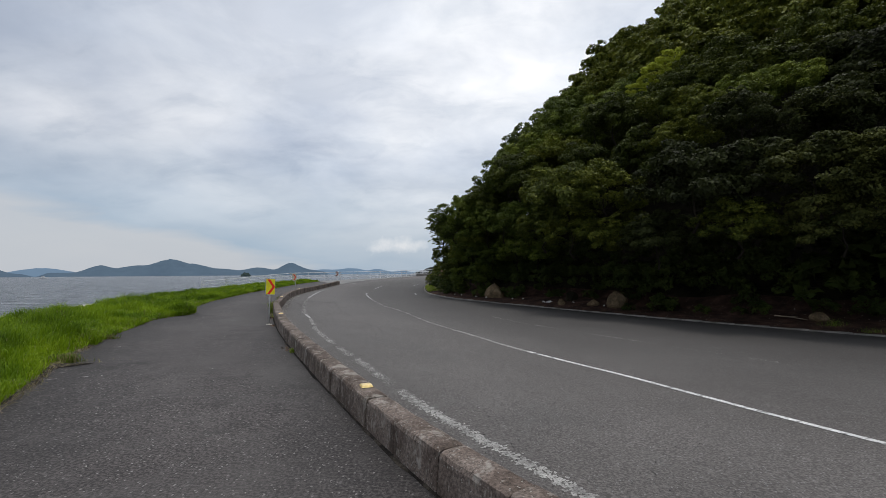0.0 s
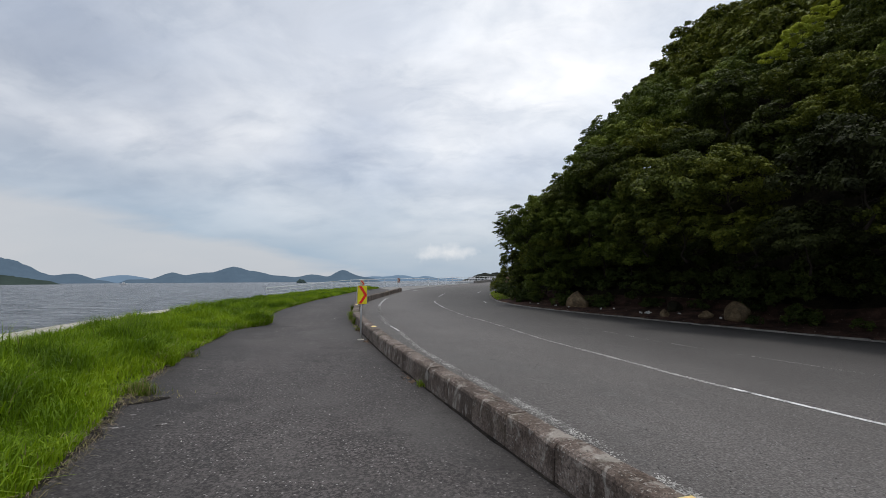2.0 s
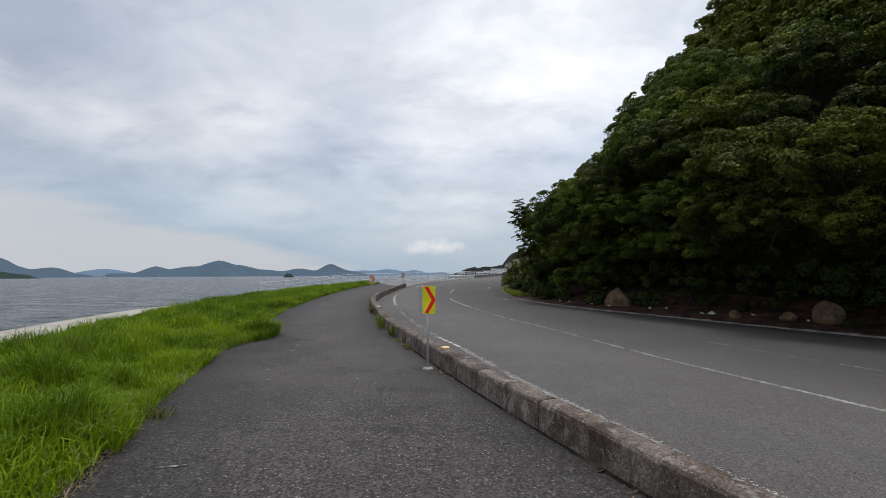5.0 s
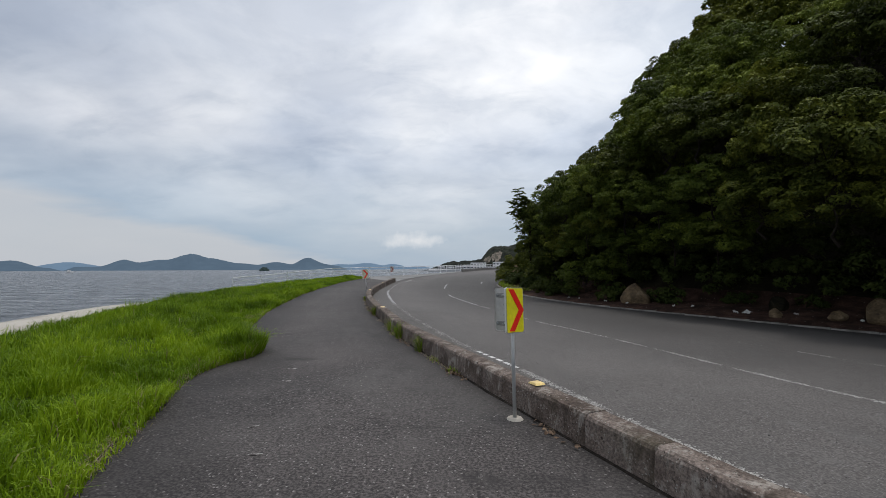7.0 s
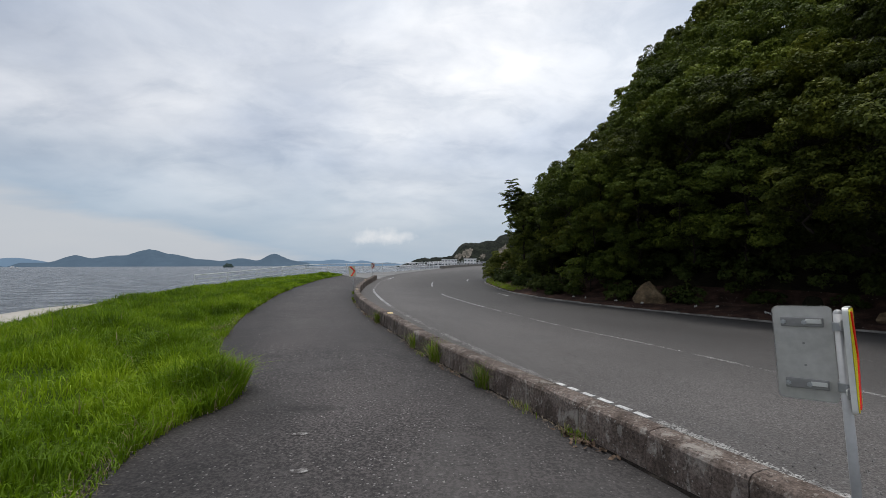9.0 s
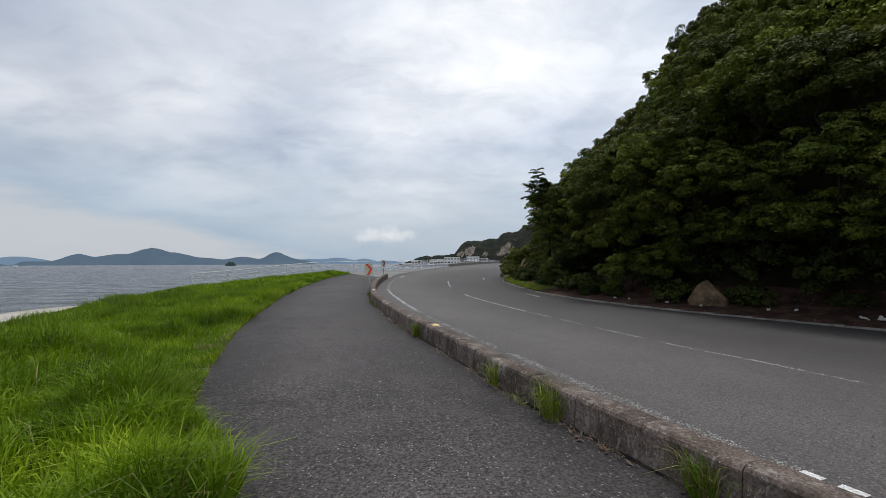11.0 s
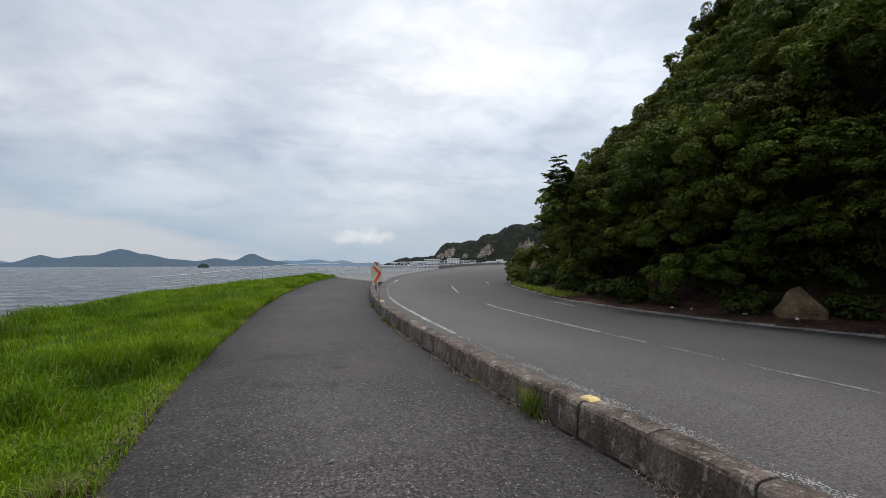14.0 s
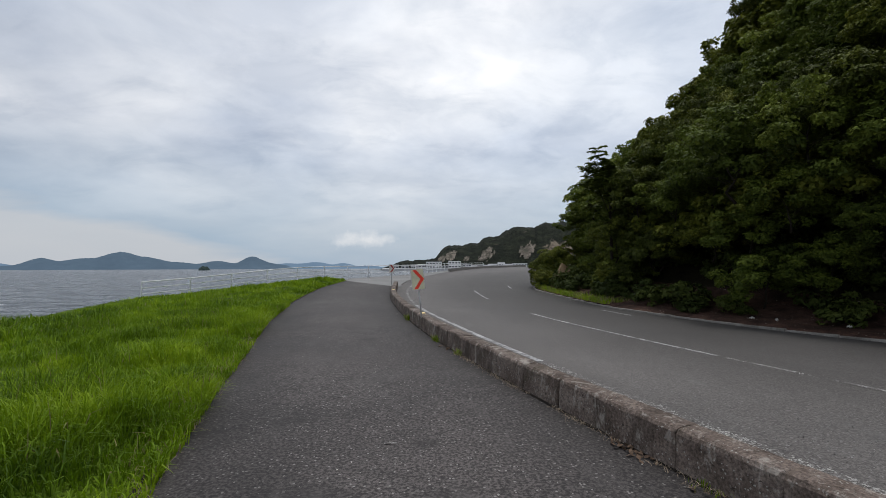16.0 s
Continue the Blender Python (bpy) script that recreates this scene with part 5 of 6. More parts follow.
def hillside_tree(at, r, tall_by):
    fresh = noise.noise(Vector((at[0] * 0.16, at[1] * 0.16, at[2] * 0.2 + 4.0))) > 0.3 - 0.18 * smooth(18, 23, at[1]) - 0.35 * smooth(25, 31, at[1])
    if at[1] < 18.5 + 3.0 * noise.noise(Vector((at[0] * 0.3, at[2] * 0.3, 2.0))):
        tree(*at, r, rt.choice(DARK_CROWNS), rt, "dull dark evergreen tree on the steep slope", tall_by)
    elif fresh:
        tree(*at, r, rt.choice(FRESH_CROWNS), rt, "fresh green leafy tree among darker ones on the slope", tall_by)
    else:
        tree(*at, r, rt.choice(NEAR_CROWNS), rt, GREEN, tall_by)


u = 10.0
while u < r_s[-1] - 34:
    x0, y0 = np.interp(u, r_s, right_fine[:, 0]), np.interp(u, r_s, right_fine[:, 1])
    nx, ny = np.interp(u, r_s, INWARD[:, 0]), np.interp(u, r_s, INWARD[:, 1])
    front = -1.8 + 3.3 * smooth(20, 31, y0) + 1.4 * smooth(31, 40, y0) + 1.0 * smooth(39, 47, y0)
    top0 = tall(y0)
    in_view = y0 > 12.5 and y0 < 56
    o = front
    k = 0
    while o < 22:
        zc = top0 + (0.86 * o + 0.1 * max(0.0, o - 7) if o > 0 else 0.9 * o) - 2.6 - 0.08 * (1 - smooth(28, 33, y0)) * max(0.0, o - 4.0)
        at = (x0 + nx * o + rt.uniform(-0.7, 0.7), y0 + ny * o + rt.uniform(-0.7, 0.7), CLIMB * y0 + zc + rt.uniform(-0.5, 0.7))
        r = rt.uniform(1.45, 2.25) * (1 + 0.25 * smooth(6, 14, o))
        if o < (12.5 if 28 < y0 < 46 else 8.5) and in_view:
            hillside_tree(at, r, rt.uniform(0.85, 1.15))
        else:
            deep_tree(*at, r, rt)
        if 30 < y0 < 47 and 0 < o < 6.5:
            # boughs behind the front that close the gaps
            deep_tree(at[0] + nx * 1.2, at[1] + ny * 1.2, at[2] - 1.7, 1.7, rt)
        if k == 0:
            # the lower storeys of the front, down to the dark hollow above the verge
            zz = zc - 2.1
            oo = o + 0.5
            while zz > 2.3 - 1.5 * smooth(26, 35, y0):
                at = (x0 + nx * oo + rt.uniform(-0.6, 0.6), y0 + ny * oo + rt.uniform(-0.6, 0.6), CLIMB * y0 + zz + rt.uniform(-0.3, 0.3))
                if in_view:
                    hillside_tree(at, rt.uniform(1.2, 1.9), 0.9)
                else:
                    deep_tree(*at, rt.uniform(1.4, 1.9), rt)
                zz -= 1.9
                oo += 0.35
            # the shaded thicket behind
            for zt in (0.9, 2.4) if in_view else ():
                ot = max(o + 2.6, 3.2 + 0.3 * smooth(30, 26, y0)) + rt.uniform(-0.3, 0.5)
                deep_tree(x0 + nx * ot, y0 + ny * ot, CLIMB * y0 + zt + 0.3 * (ot - 3), rt.uniform(1.3, 1.7), rt, thicket_co)
        o += step * (1.0 if o < 6 else 1.3)
        k += 1
    u += step if y0 > 14 or x0 < 20 else 3.2
for bx, by, bz in ((12.0, 32.5, 11.3), (13.4, 36.1, 12.4), (14.6, 31.8, 15.3), (15.4, 29.1, 15.2), (7.9, 35.2, 7.4)):
    deep_tree(bx, by, bz, 2.4, rt)
tagged(new("woodland", quads_mesh("woodland", np.vstack(deep_co), LEAF, 3)), "dense dark evergreen wood covering the hill", "woodland", kind="stuff")

# the hollow's shade comes partly from this darkened leaf colour
tagged(new("thicket", quads_mesh("thicket", np.vstack(thicket_co), LEAF_LOW, 3)), "dark shaded thicket under the trees", "undergrowth", kind="stuff")
tree(12.8, 46.4, 18.6, 1.7, NEAR_CROWNS[1], rt, "dark tree standing above the slope against the sky", 1.2)
tree(14.2, 45.0, 19.6, 1.9, NEAR_CROWNS[2], rt, "dark tree standing above the slope against the sky", 1.2)
bright = tree(9.3, 18.4, 10.35, 0.58, BRIGHT_CROWN, rt, "yellow-green leafy tree standing out of the dark slope", 0.8)
for dx, dy, dz in ((-0.95, 0.85, -1.0), (-0.4, 0.5, -0.55), (0.5, -0.45, 0.35), (0.95, -0.85, 0.75)):
    bough = new("crown", BRIGHT_CROWN)
    bough.parent = bright
    bough.matrix_local = pose(dx, dy, dz, 0, 0, dx * 200) @ Matrix.Diagonal((0.8, 0.8, 0.65, 1))
tree(2.1, 30.9, 2.9, 0.48, FRESH_CROWNS[0], rt, "small bright green tree hanging out of the dark front", 1.1)


# a slim young tree leaning out at the corner, with long fronds of paired leaflets
def young_tree(x, y, z0, height, seed, label):
    rnd, rs = random.Random(seed), np.random.RandomState(seed)
    ob = tagged(new("young_tree"), label, "tree")
    ob.matrix_world = pose(x, y, z0)
    bm = bmesh.new()
    tube(bm, (0, 0, -0.4), (-0.05, 0, height * 0.5), 0.08, 0.045, 8)
    c, n = [], []
    for k in range(11):
        a = rnd.uniform(2.3, 4.3) if k < 8 else rnd.uniform(-0.6, 1.2)
        p = Vector((-0.05, 0, height * rnd.uniform(0.2, 0.5)))
        q = p + Vector((math.cos(a) * rnd.uniform(0.6, 1.9), math.sin(a) * 0.8, height * rnd.uniform(0.16, 0.46)))
        mid = (p + q) / 2 + Vector((0.12, 0, -0.08))
        tube(bm, p, mid, 0.032, 0.02, 6)
        tube(bm, mid, q, 0.02, 0.007, 6)
        for f in range(30):
            s0 = p.lerp(mid, rnd.uniform(0.4, 1.0)) if f < 9 else mid.lerp(q, rnd.uniform(0.1, 1.0))
            h = rnd.uniform(0, 6.28)
            way = Vector((math.cos(h), math.sin(h), rnd.uniform(0.1, 0.9))).normalized()
            side = way.cross(Vector((0, 0, 1))).normalized()
            long = rnd.uniform(0.35, 0.62)
            for j in range(9):
                t = (j + 1) / 9
                at = s0 + way * long * t + Vector((0, 0, -0.22 * t * t))
                for d in (-1, 1):
                    c.append(at + side * d * 0.075 + Vector((0, 0, -0.02)))
                    n.append((Vector((0, 0, 1)) + side * d * 0.45 + way * rnd.uniform(-0.3, 0.3)).normalized())
    part("trunk", bm, BARK, ob)
    me = quads_mesh("crown", leaf_quads(np.array(c), np.array(n), 0.25, 0.1, rs), LEAF_FRESH)
    new("crown", me).parent = ob
    return ob


tree(0.35, 41.7, 2.9, 1.45, NEAR_CROWNS[1], rt, "dense leafy young tree at the corner of the slope", 1.1)
young_tree(0.1, 41.6, 2.4, 5.9, 4, "slim young tree with feathery leaf sprays against the sky")

# undergrowth along the foot of the hill
BUSH = [crown_mesh("crown", 80 + k, 16, 620, 0.26, 0.13, LEAF_LOW, 0.75, 0.42, leaf_quads) for k in range(3)]
ub = random.Random(31)
for k in range(120):
    u = ub.uniform(16, r_s[-1] - 40)
    x0, y0 = np.interp(u, r_s, right_fine[:, 0]), np.interp(u, r_s, right_fine[:, 1])
    nx, ny = np.interp(u, r_s, INWARD[:, 0]), np.interp(u, r_s, INWARD[:, 1])
    o = ub.uniform(1.5, 3.6) if y0 < 34 else ub.uniform(0.9, 2.6)
    if y0 < 28 and ub.random() < 0.25:
        continue
    x, y = x0 + nx * o, y0 + ny * o
    if min((x - a) ** 2 + (y - b) ** 2 for a, b in ((3.75, 30.7), (9.6, 24.0), (8.48, 24.5), (6.98, 25.55))) < 0.9:
        continue
    r = ub.uniform(0.25, 0.7) * (1.4 if y0 > 36 else 1.0)
    ob = tagged(new("bush"), "low leafy undergrowth on the brown soil bank", "bush", "undergrowth at the hill foot")
    ob.matrix_world = pose(x, y, foot_z(x, y) + r * 0.35, 0, 0, ub.uniform(0, 360)) @ Matrix.Diagonal((r, r, r, 1))
    new("crown", ub.choice(BUSH)).parent = ob


# taller bushes closing the corner where the road bends away
for x, y, r in ((-1.35, 48.8, 0.75), (0.35, 46.3, 0.8), (-0.9, 50.2, 0.9), (-0.5, 51.4, 1.2), (0.5, 51.2, 1.5), (0.6, 43.2, 0.9), (0.7, 41.2, 1.0), (1.5, 44.9, 1.2), (1.8, 53.6, 1.7)):
    ob = tagged(new("bush"), "dense green bush at the corner of the wooded slope", "bush", "bushes at the corner")
    ob.matrix_world = pose(x, y, foot_z(x, y) + r * 0.75, 0, 0, x * 90) @ Matrix.Diagonal((r, r, r * 1.15, 1))
    new("crown", NEAR_CROWNS[int(abs(x * 10)) % 4]).parent = ob


# ---- grass ----
def blades_mesh(name, base, height, width, lean, rs, mats, pick=None):
    """Grass blades: each bends over and tapers to a point."""
    n = len(base)
    a = rs.uniform(0, 2 * np.pi, n)
    across = np.stack([np.cos(a), np.sin(a), np.zeros(n)], 1) * (width / 2)[:, None]
    b = rs.uniform(0, 2 * np.pi, n)
    bend = np.stack([np.cos(b), np.sin(b), np.zeros(n)], 1) * (height * lean)[:, None]
    up1 = np.stack([np.zeros(n), np.zeros(n), height * 0.62], 1)
    up2 = np.stack([np.zeros(n), np.zeros(n), height * (1 - 0.35 * lean)], 1)
    v = np.stack([base - across, base + across, base + up1 + bend * 0.35 + across * 0.8, base + up1 + bend * 0.35 - across * 0.8, base + up2 + bend], 1).reshape(-1, 3)
    me = bpy.data.meshes.new(name)
    me.vertices.add(5 * n)
    me.vertices.foreach_set("co", v.astype(np.float32).ravel())
    k = np.arange(n, dtype=np.int32)[:, None] * 5
    loops = np.concatenate([k + np.array([[0, 1, 2, 3]]), k + np.array([[3, 2, 4]])], 1).astype(np.int32).ravel()
    me.loops.add(7 * n)
    me.loops.foreach_set("vertex_index", loops)
    me.polygons.add(2 * n)
    starts = (np.arange(n, dtype=np.int32)[:, None] * 7 + np.array([[0, 4]])).astype(np.int32).ravel()
    me.polygons.foreach_set("loop_start", starts)
    for m in mats:
        me.materials.append(m)
    if pick is not None:
        me.polygons.foreach_set("material_index", np.repeat(pick.astype(np.int32), 2))
    me.update(calc_edges=True)
    me.validate()
    return me


rs = np.random.RandomState(14)
N_ROWS = len(path_edge)
b_even = np.stack([np.interp(np.linspace(0, 1, N_ROWS), np.linspace(0, 1, len(bank_edge)), bank_edge[:, k]) for k in (0, 1)], 1)


def bank_place(uu, vv):
    i = uu * (N_ROWS - 1)
    p = np.stack([np.interp(i, np.arange(N_ROWS), path_edge[:, k]) for k in (0, 1)], 1)
    q = np.stack([np.interp(i, np.arange(N_ROWS), b_even[:, k]) for k in (0, 1)], 1)
    xy = p + (q - p) * vv[:, None]
    return np.array([(x, y, bank_z(x, y, v)) for (x, y), v in zip(xy, vv)])


def grass(name, count, u0, u1, v0, v1, power, hgt, wid, label, edge=0.55):
    uu = rs.uniform(u0, u1, count)
    vv = v0 + (v1 - v0) * rs.uniform(0, 1, count) ** power
    base = bank_place(uu, vv)
    lump = np.array([noise.noise(Vector((x * 0.55, y * 0.55, 3.0))) + 0.6 * noise.noise(Vector((x * 1.7, y * 1.7, 9.0))) for x, y, z in base])
    keep = rs.uniform(0, 1, count) < np.clip(0.75 + lump * 1.1, 0.25, 1)
    base, lump, vv = base[keep], lump[keep], vv[keep]
    n = len(base)
    height = hgt * np.clip(0.72 + 1.3 * lump, 0.3, 1.9) * rs.uniform(0.6, 1.25, n) * np.clip(edge + vv * 9, edge, 1.0) * (1 - 0.55 * np.clip((vv - 0.75) / 0.25, 0, 1))
    base[:, :2] += rs.normal(size=(n, 2)) * 0.02
    width = wid * rs.uniform(0.7, 1.3, n)
    lean = np.clip(rs.normal(0.62, 0.3, n), 0.05, 1.35)
    pick = (rs.uniform(0, 1, n) < 0.008 + 0.05 * (vv < 0.02)).astype(int)
    me = blades_mesh(name, base, height, width, lean, rs, [GRASS, GRASS_DRY], pick)
    return tagged(new(name, me), label, "grass", kind="stuff")


def u_of(y):
    return float(np.interp(y, path_edge[:, 1], np.linspace(0, 1, N_ROWS)))


grass("grass", 62000, u_of(3.0), u_of(20.0), 0.0, 0.45, 1.25, 0.38, 0.013, "long bright green summer grass beside the path")
grass("grass", 64000, u_of(20.0), u_of(34.0), 0.0, 0.5, 1.2, 0.22, 0.012, "bright green summer grass beside the path")
grass("grass", 64000, u_of(9.0), u_of(36.0), -0.012, 0.14, 1.9, 0.34, 0.011, "long bright green grass hanging over the path edge", 0.85)
grass("grass", 30000, u_of(-4.0), u_of(34.0), 0.4, 1.0, 1.0, 0.30, 0.024, "green grass on the seaward bank")
grass("grass", 26000, u_of(34.0), 1.0, 0.0, 1.0, 1.3, 0.22, 0.026, "green grass on the far bank")

# dry thatch and dirt along the path's edge
verts, faces = [], []
edge_n = np.stack([-path_edge_tan[:, 1], path_edge_tan[:, 0]], 1)
for i, ((x, y), (nx, ny)) in enumerate(zip(path_edge, edge_n)):
    w = 0.045 + 0.14 * max(0.0, noise.noise(Vector((x * 0.9, y * 0.9, 5.0)))) + 0.07 * noise.noise(Vector((x * 4, y * 4, 5.0)))
    for o, z in ((0.0, 0.024), (-w * 0.5, 0.016), (-w, 0.006)):
        verts.append((x + nx * o, y + ny * o, lift(y, z)))
tagged(new("dirt_edge", mesh_from("dirt_edge", verts, grid_faces(len(path_edge), 3), DIRT, True)), "dry dirt along the broken edge of the path", "dirt", kind="structure")
verts, ks = [], np.arange(near_kerb(0.6, 2.0), kerb_s[-1] - 2.0, 0.12)
for v in ks:
    x, y, _ = on_kerb(v)
    w = 0.012 + 0.035 * max(0.0, noise.noise(Vector((x * 1.3, y * 1.3, 8.0)))) + 0.02 * abs(noise.noise(Vector((x * 5, y * 5, 2.0))))
    for o, z in ((0.02, 0.02), (-w * 0.5, 0.014), (-w, 0.005)):
        x, y, _ = on_kerb(v, o)
        verts.append((x, y, lift(y, z)))
tagged(new("kerb_dirt", mesh_from("kerb_dirt", verts, grid_faces(len(ks), 3), DIRT, True)), "dark dirt gathered along the kerb foot", "dirt", kind="structure")
n = 9000
uu = rs.uniform(u_of(2.0), u_of(36.0), n)
base = bank_place(uu, rs.uniform(-0.012, 0.006, n))
base[:, :2] += rs.normal(size=(n, 2)) * 0.03
me = blades_mesh("dry_thatch", base, rs.uniform(0.02, 0.09, n), rs.uniform(0.004, 0.007, n), rs.uniform(1.0, 2.6, n), rs, [WOOD, GRASS_DRY], (rs.uniform(0, 1, n) < 0.4).astype(int))
tagged(new("dry_thatch", me), "dry straw-coloured grass along the path edge", "dry grass", kind="stuff")

# grass verge inside the bend's far corner
n = 9000
uu = rs.uniform(0, 1, n)
idx = np.where((right_fine[:, 1] > 39) & (right_fine[:, 1] < 60) & (right_fine[:, 0] < 5))[0]
ii = idx[0] + uu * (idx[-1] - idx[0])
oo = 0.2 + rs.uniform(0, 1, n) ** 1.3 * 1.7
base = np.zeros((n, 3))
for k in range(n):
    x0, y0 = np.interp(ii[k], np.arange(len(right_fine)), right_fine[:, 0]), np.interp(ii[k], np.arange(len(right_fine)), right_fine[:, 1])
    nx, ny = np.interp(ii[k], np.arange(len(right_fine)), INWARD[:, 0]), np.interp(ii[k], np.arange(len(right_fine)), INWARD[:, 1])
    x, y = x0 + nx * oo[k], y0 + ny * oo[k]
    base[k] = (x, y, road_z(min(dist_kerb(x0, y0), 18.0), y0) + 0.08)
me = blades_mesh("verge_grass", base, rs.uniform(0.1, 0.38, n), rs.uniform(0.012, 0.022, n), rs.uniform(0.2, 1.2, n), rs, [GRASS, GRASS_DRY], (rs.uniform(0, 1, n) < 0.3).astype(int))
tagged(new("verge_grass", me), "green grass verge behind the low kerb", "grass", kind="stuff")


# weeds in the joint between kerb and path
def weed(x, y, h, count, seed, spread=0.12, dry=0.15, label="tuft of green grass growing at the kerb foot", along=0.0):
    r = np.random.RandomState(seed)
    count = int(count * 2.2)
    base = np.stack([r.normal(size=count) * spread, r.normal(size=count) * spread * 0.5, np.zeros(count)], 1)
    me = blades_mesh("weed_tuft", base, h * r.uniform(0.45, 1.15, count), r.uniform(0.004, 0.009, count), np.clip(r.normal(0.6, 0.35, count), 0.05, 1.5), r, [GRASS, GRASS_DRY], (r.uniform(0, 1, count) < dry).astype(int))
    ob = tagged(new("weed_tuft", me), label, "weed", kind="stuff")
    ob.matrix_world = pose(x, y, lift(y, 0.005), 0, 0, along)
    return ob


for k, (px, py, h, c, sp) in enumerate([(-8.15, 21.4, 0.34, 110, 0.07), (-7.1, 18.15, 0.33, 70, 0.04), (-6.8, 17.1, 0.4, 130, 0.07), (-6.25, 15.7, 0.32, 90, 0.05), (-6.95, 17.6, 0.08, 30, 0.1), (-9.8, 28.2, 0.16, 60, 0.07), (-9.5, 27, 0.12, 50, 0.06), (-10.4, 31.5, 0.2, 90, 0.08), (-5.9, 15.0, 0.09, 40, 0.1), (-8.45, 22.6, 0.06, 24, 0.08), (-5.6, 14.3, 0.1, 40, 0.08), (-2.75, 8.1, 0.1, 40, 0.05)]):
    kx, ky, kh = on_kerb(near_kerb(px, py), -0.02)
    weed(kx, ky, h, c, 200 + k, sp, 0.4, along=kh + 90)
for k, (px, py, h, c) in enumerate([(-6.35, 7.35, 0.16, 220), (-6.6, 7.6, 0.12, 120), (-13.0, 25.3, 0.2, 160), (-11.5, 20.2, 0.18, 140), (-7.6, 9.9, 0.14, 90)]):
    weed(px, py, h, c, 300 + k, 0.1, 0.55, "yellowing grass tuft at the path edge")
# rank weeds where the hill foot comes nearest the road behind the walker
wf = random.Random(8)
for k in range(26):
    u = wf.uniform(0, 1) ** 0.8
    px = 12.2 + 7.5 * u
    j = int(np.abs(right_fine[:, 0] - px).argmin())
    o = wf.uniform(0.25, 1.3)
    px, py = right_fine[j] + INWARD[j] * o
    ob = weed(px, py, wf.uniform(0.2, 0.5), wf.randint(40, 90), 400 + k, wf.uniform(0.1, 0.25), 0.35, "rank green weeds on the brown soil under the trees")
    ob.location.z = foot_z(px, py) - 0.02
# taller tufts standing out of the bank
tf = random.Random(19)
for k in range(30):
    ty, tv = tf.uniform(12, 38), tf.uniform(0.55, 0.97) if k < 18 else tf.uniform(0.12, 0.5)
    tx, ty, tz = bank_place(np.array([u_of(ty)]), np.array([tv]))[0]
    ob = weed(tx, ty, tf.uniform(0.35, 0.6), 150, 500 + k, tf.uniform(0.18, 0.34), 0.06, "tall dark green tuft of grass on the bank")
    ob.location.z = tz
# dry straw and roots lying along the kerb foot
sr = np.random.RandomState(71)
along = near_kerb(-5.5, 14.2) + (near_kerb(-9.6, 27.0) - near_kerb(-5.5, 14.2)) * sr.uniform(0, 1, 1500)
along = np.array([v for v in along if noise.noise(Vector((v * 0.8, 3.0, 1.0))) > -0.15])
base = np.array([(*on_kerb(v, -0.015 - abs(sr.normal()) * 0.04)[:2], 0.0) for v in along])
base[:, 2] = [lift(y, 0.012) for y in base[:, 1]]
n = len(base)
me = blades_mesh("kerb_straw", base, sr.uniform(0.015, 0.045, n), sr.uniform(0.004, 0.007, n), sr.uniform(1.2, 3.4, n), sr, [WOOD])
tagged(new("kerb_straw", me), "dry straw and roots along the kerb foot", "straw", kind="stuff")
# dead leaves drifted against the kerb
lv = np.random.RandomState(9)
cs = []
for px, py, c, sp in ((-5.55, 14.15, 90, 0.14), (-8.55, 23.15, 40, 0.12), (-4.9, 12.0, 30, 0.2), (-3.0, 8.4, 25, 0.3), (-9.6, 27.4, 14, 0.2), (-6.6, 16.8, 22, 0.4), (-8.2, 21.9, 22, 0.5)):
    s0 = near_kerb(px, py)
    for k in range(c):
        lx, ly, _ = on_kerb(s0 + lv.normal() * sp, -0.02 - abs(lv.normal()) * 0.05)
        cs.append((lx, ly, lift(ly, 0.012 + lv.uniform(0, 0.02))))
nn = lv.normal(size=(len(cs), 3)) * 0.4 + np.array([[0, 0, 1]])
nn /= np.linalg.norm(nn, axis=1)[:, None]
tagged(new("dead_leaves", quads_mesh("dead_leaves", leaf_quads(np.array(cs), nn, 0.06, 0.035, lv), material("dead_leaf_brown", (0.12, 0.08, 0.055), (0.06, 0.04, 0.028), (0.22, 0.16, 0.11), 0.9, 9.0, 40.0))), "brown dead leaves drifted against the kerb", "leaves", kind="stuff")


# ---- grit and pale chips ----
def pebbles(name, places, size, mat, label, rs):
    """Small four-sided stones lying on the ground."""
    n = len(places)
    corner = np.array([[0.9, 0, 0], [-0.5, 0.8, 0], [-0.5, -0.8, 0], [0.05, 0.0, 0.75]])
    a = rs.uniform(0, 2 * np.pi, n)
    sc = size * rs.uniform(0.5, 1.5, n)
    jit = corner[None] + rs.normal(size=(n, 4, 3)) * 0.2
    jit[:, :3, 2] = -0.1
    c, s_ = np.cos(a)[:, None], np.sin(a)[:, None]
    x = (jit[:, :, 0] * c - jit[:, :, 1] * s_) * sc[:, None]
    y = (jit[:, :, 0] * s_ + jit[:, :, 1] * c) * sc[:, None]
    v = np.stack([x, y, jit[:, :, 2] * sc[:, None]], 2) + np.array(places)[:, None, :]
    k = np.arange(n)[:, None] * 4
    faces = np.concatenate([k + np.array([[0, 1, 3]]), k + np.array([[1, 2, 3]]), k + np.array([[2, 0, 3]])], 0)
    return tagged(new(name, mesh_from(name, v.reshape(-1, 3), faces, mat)), label, "gravel", kind="stuff")


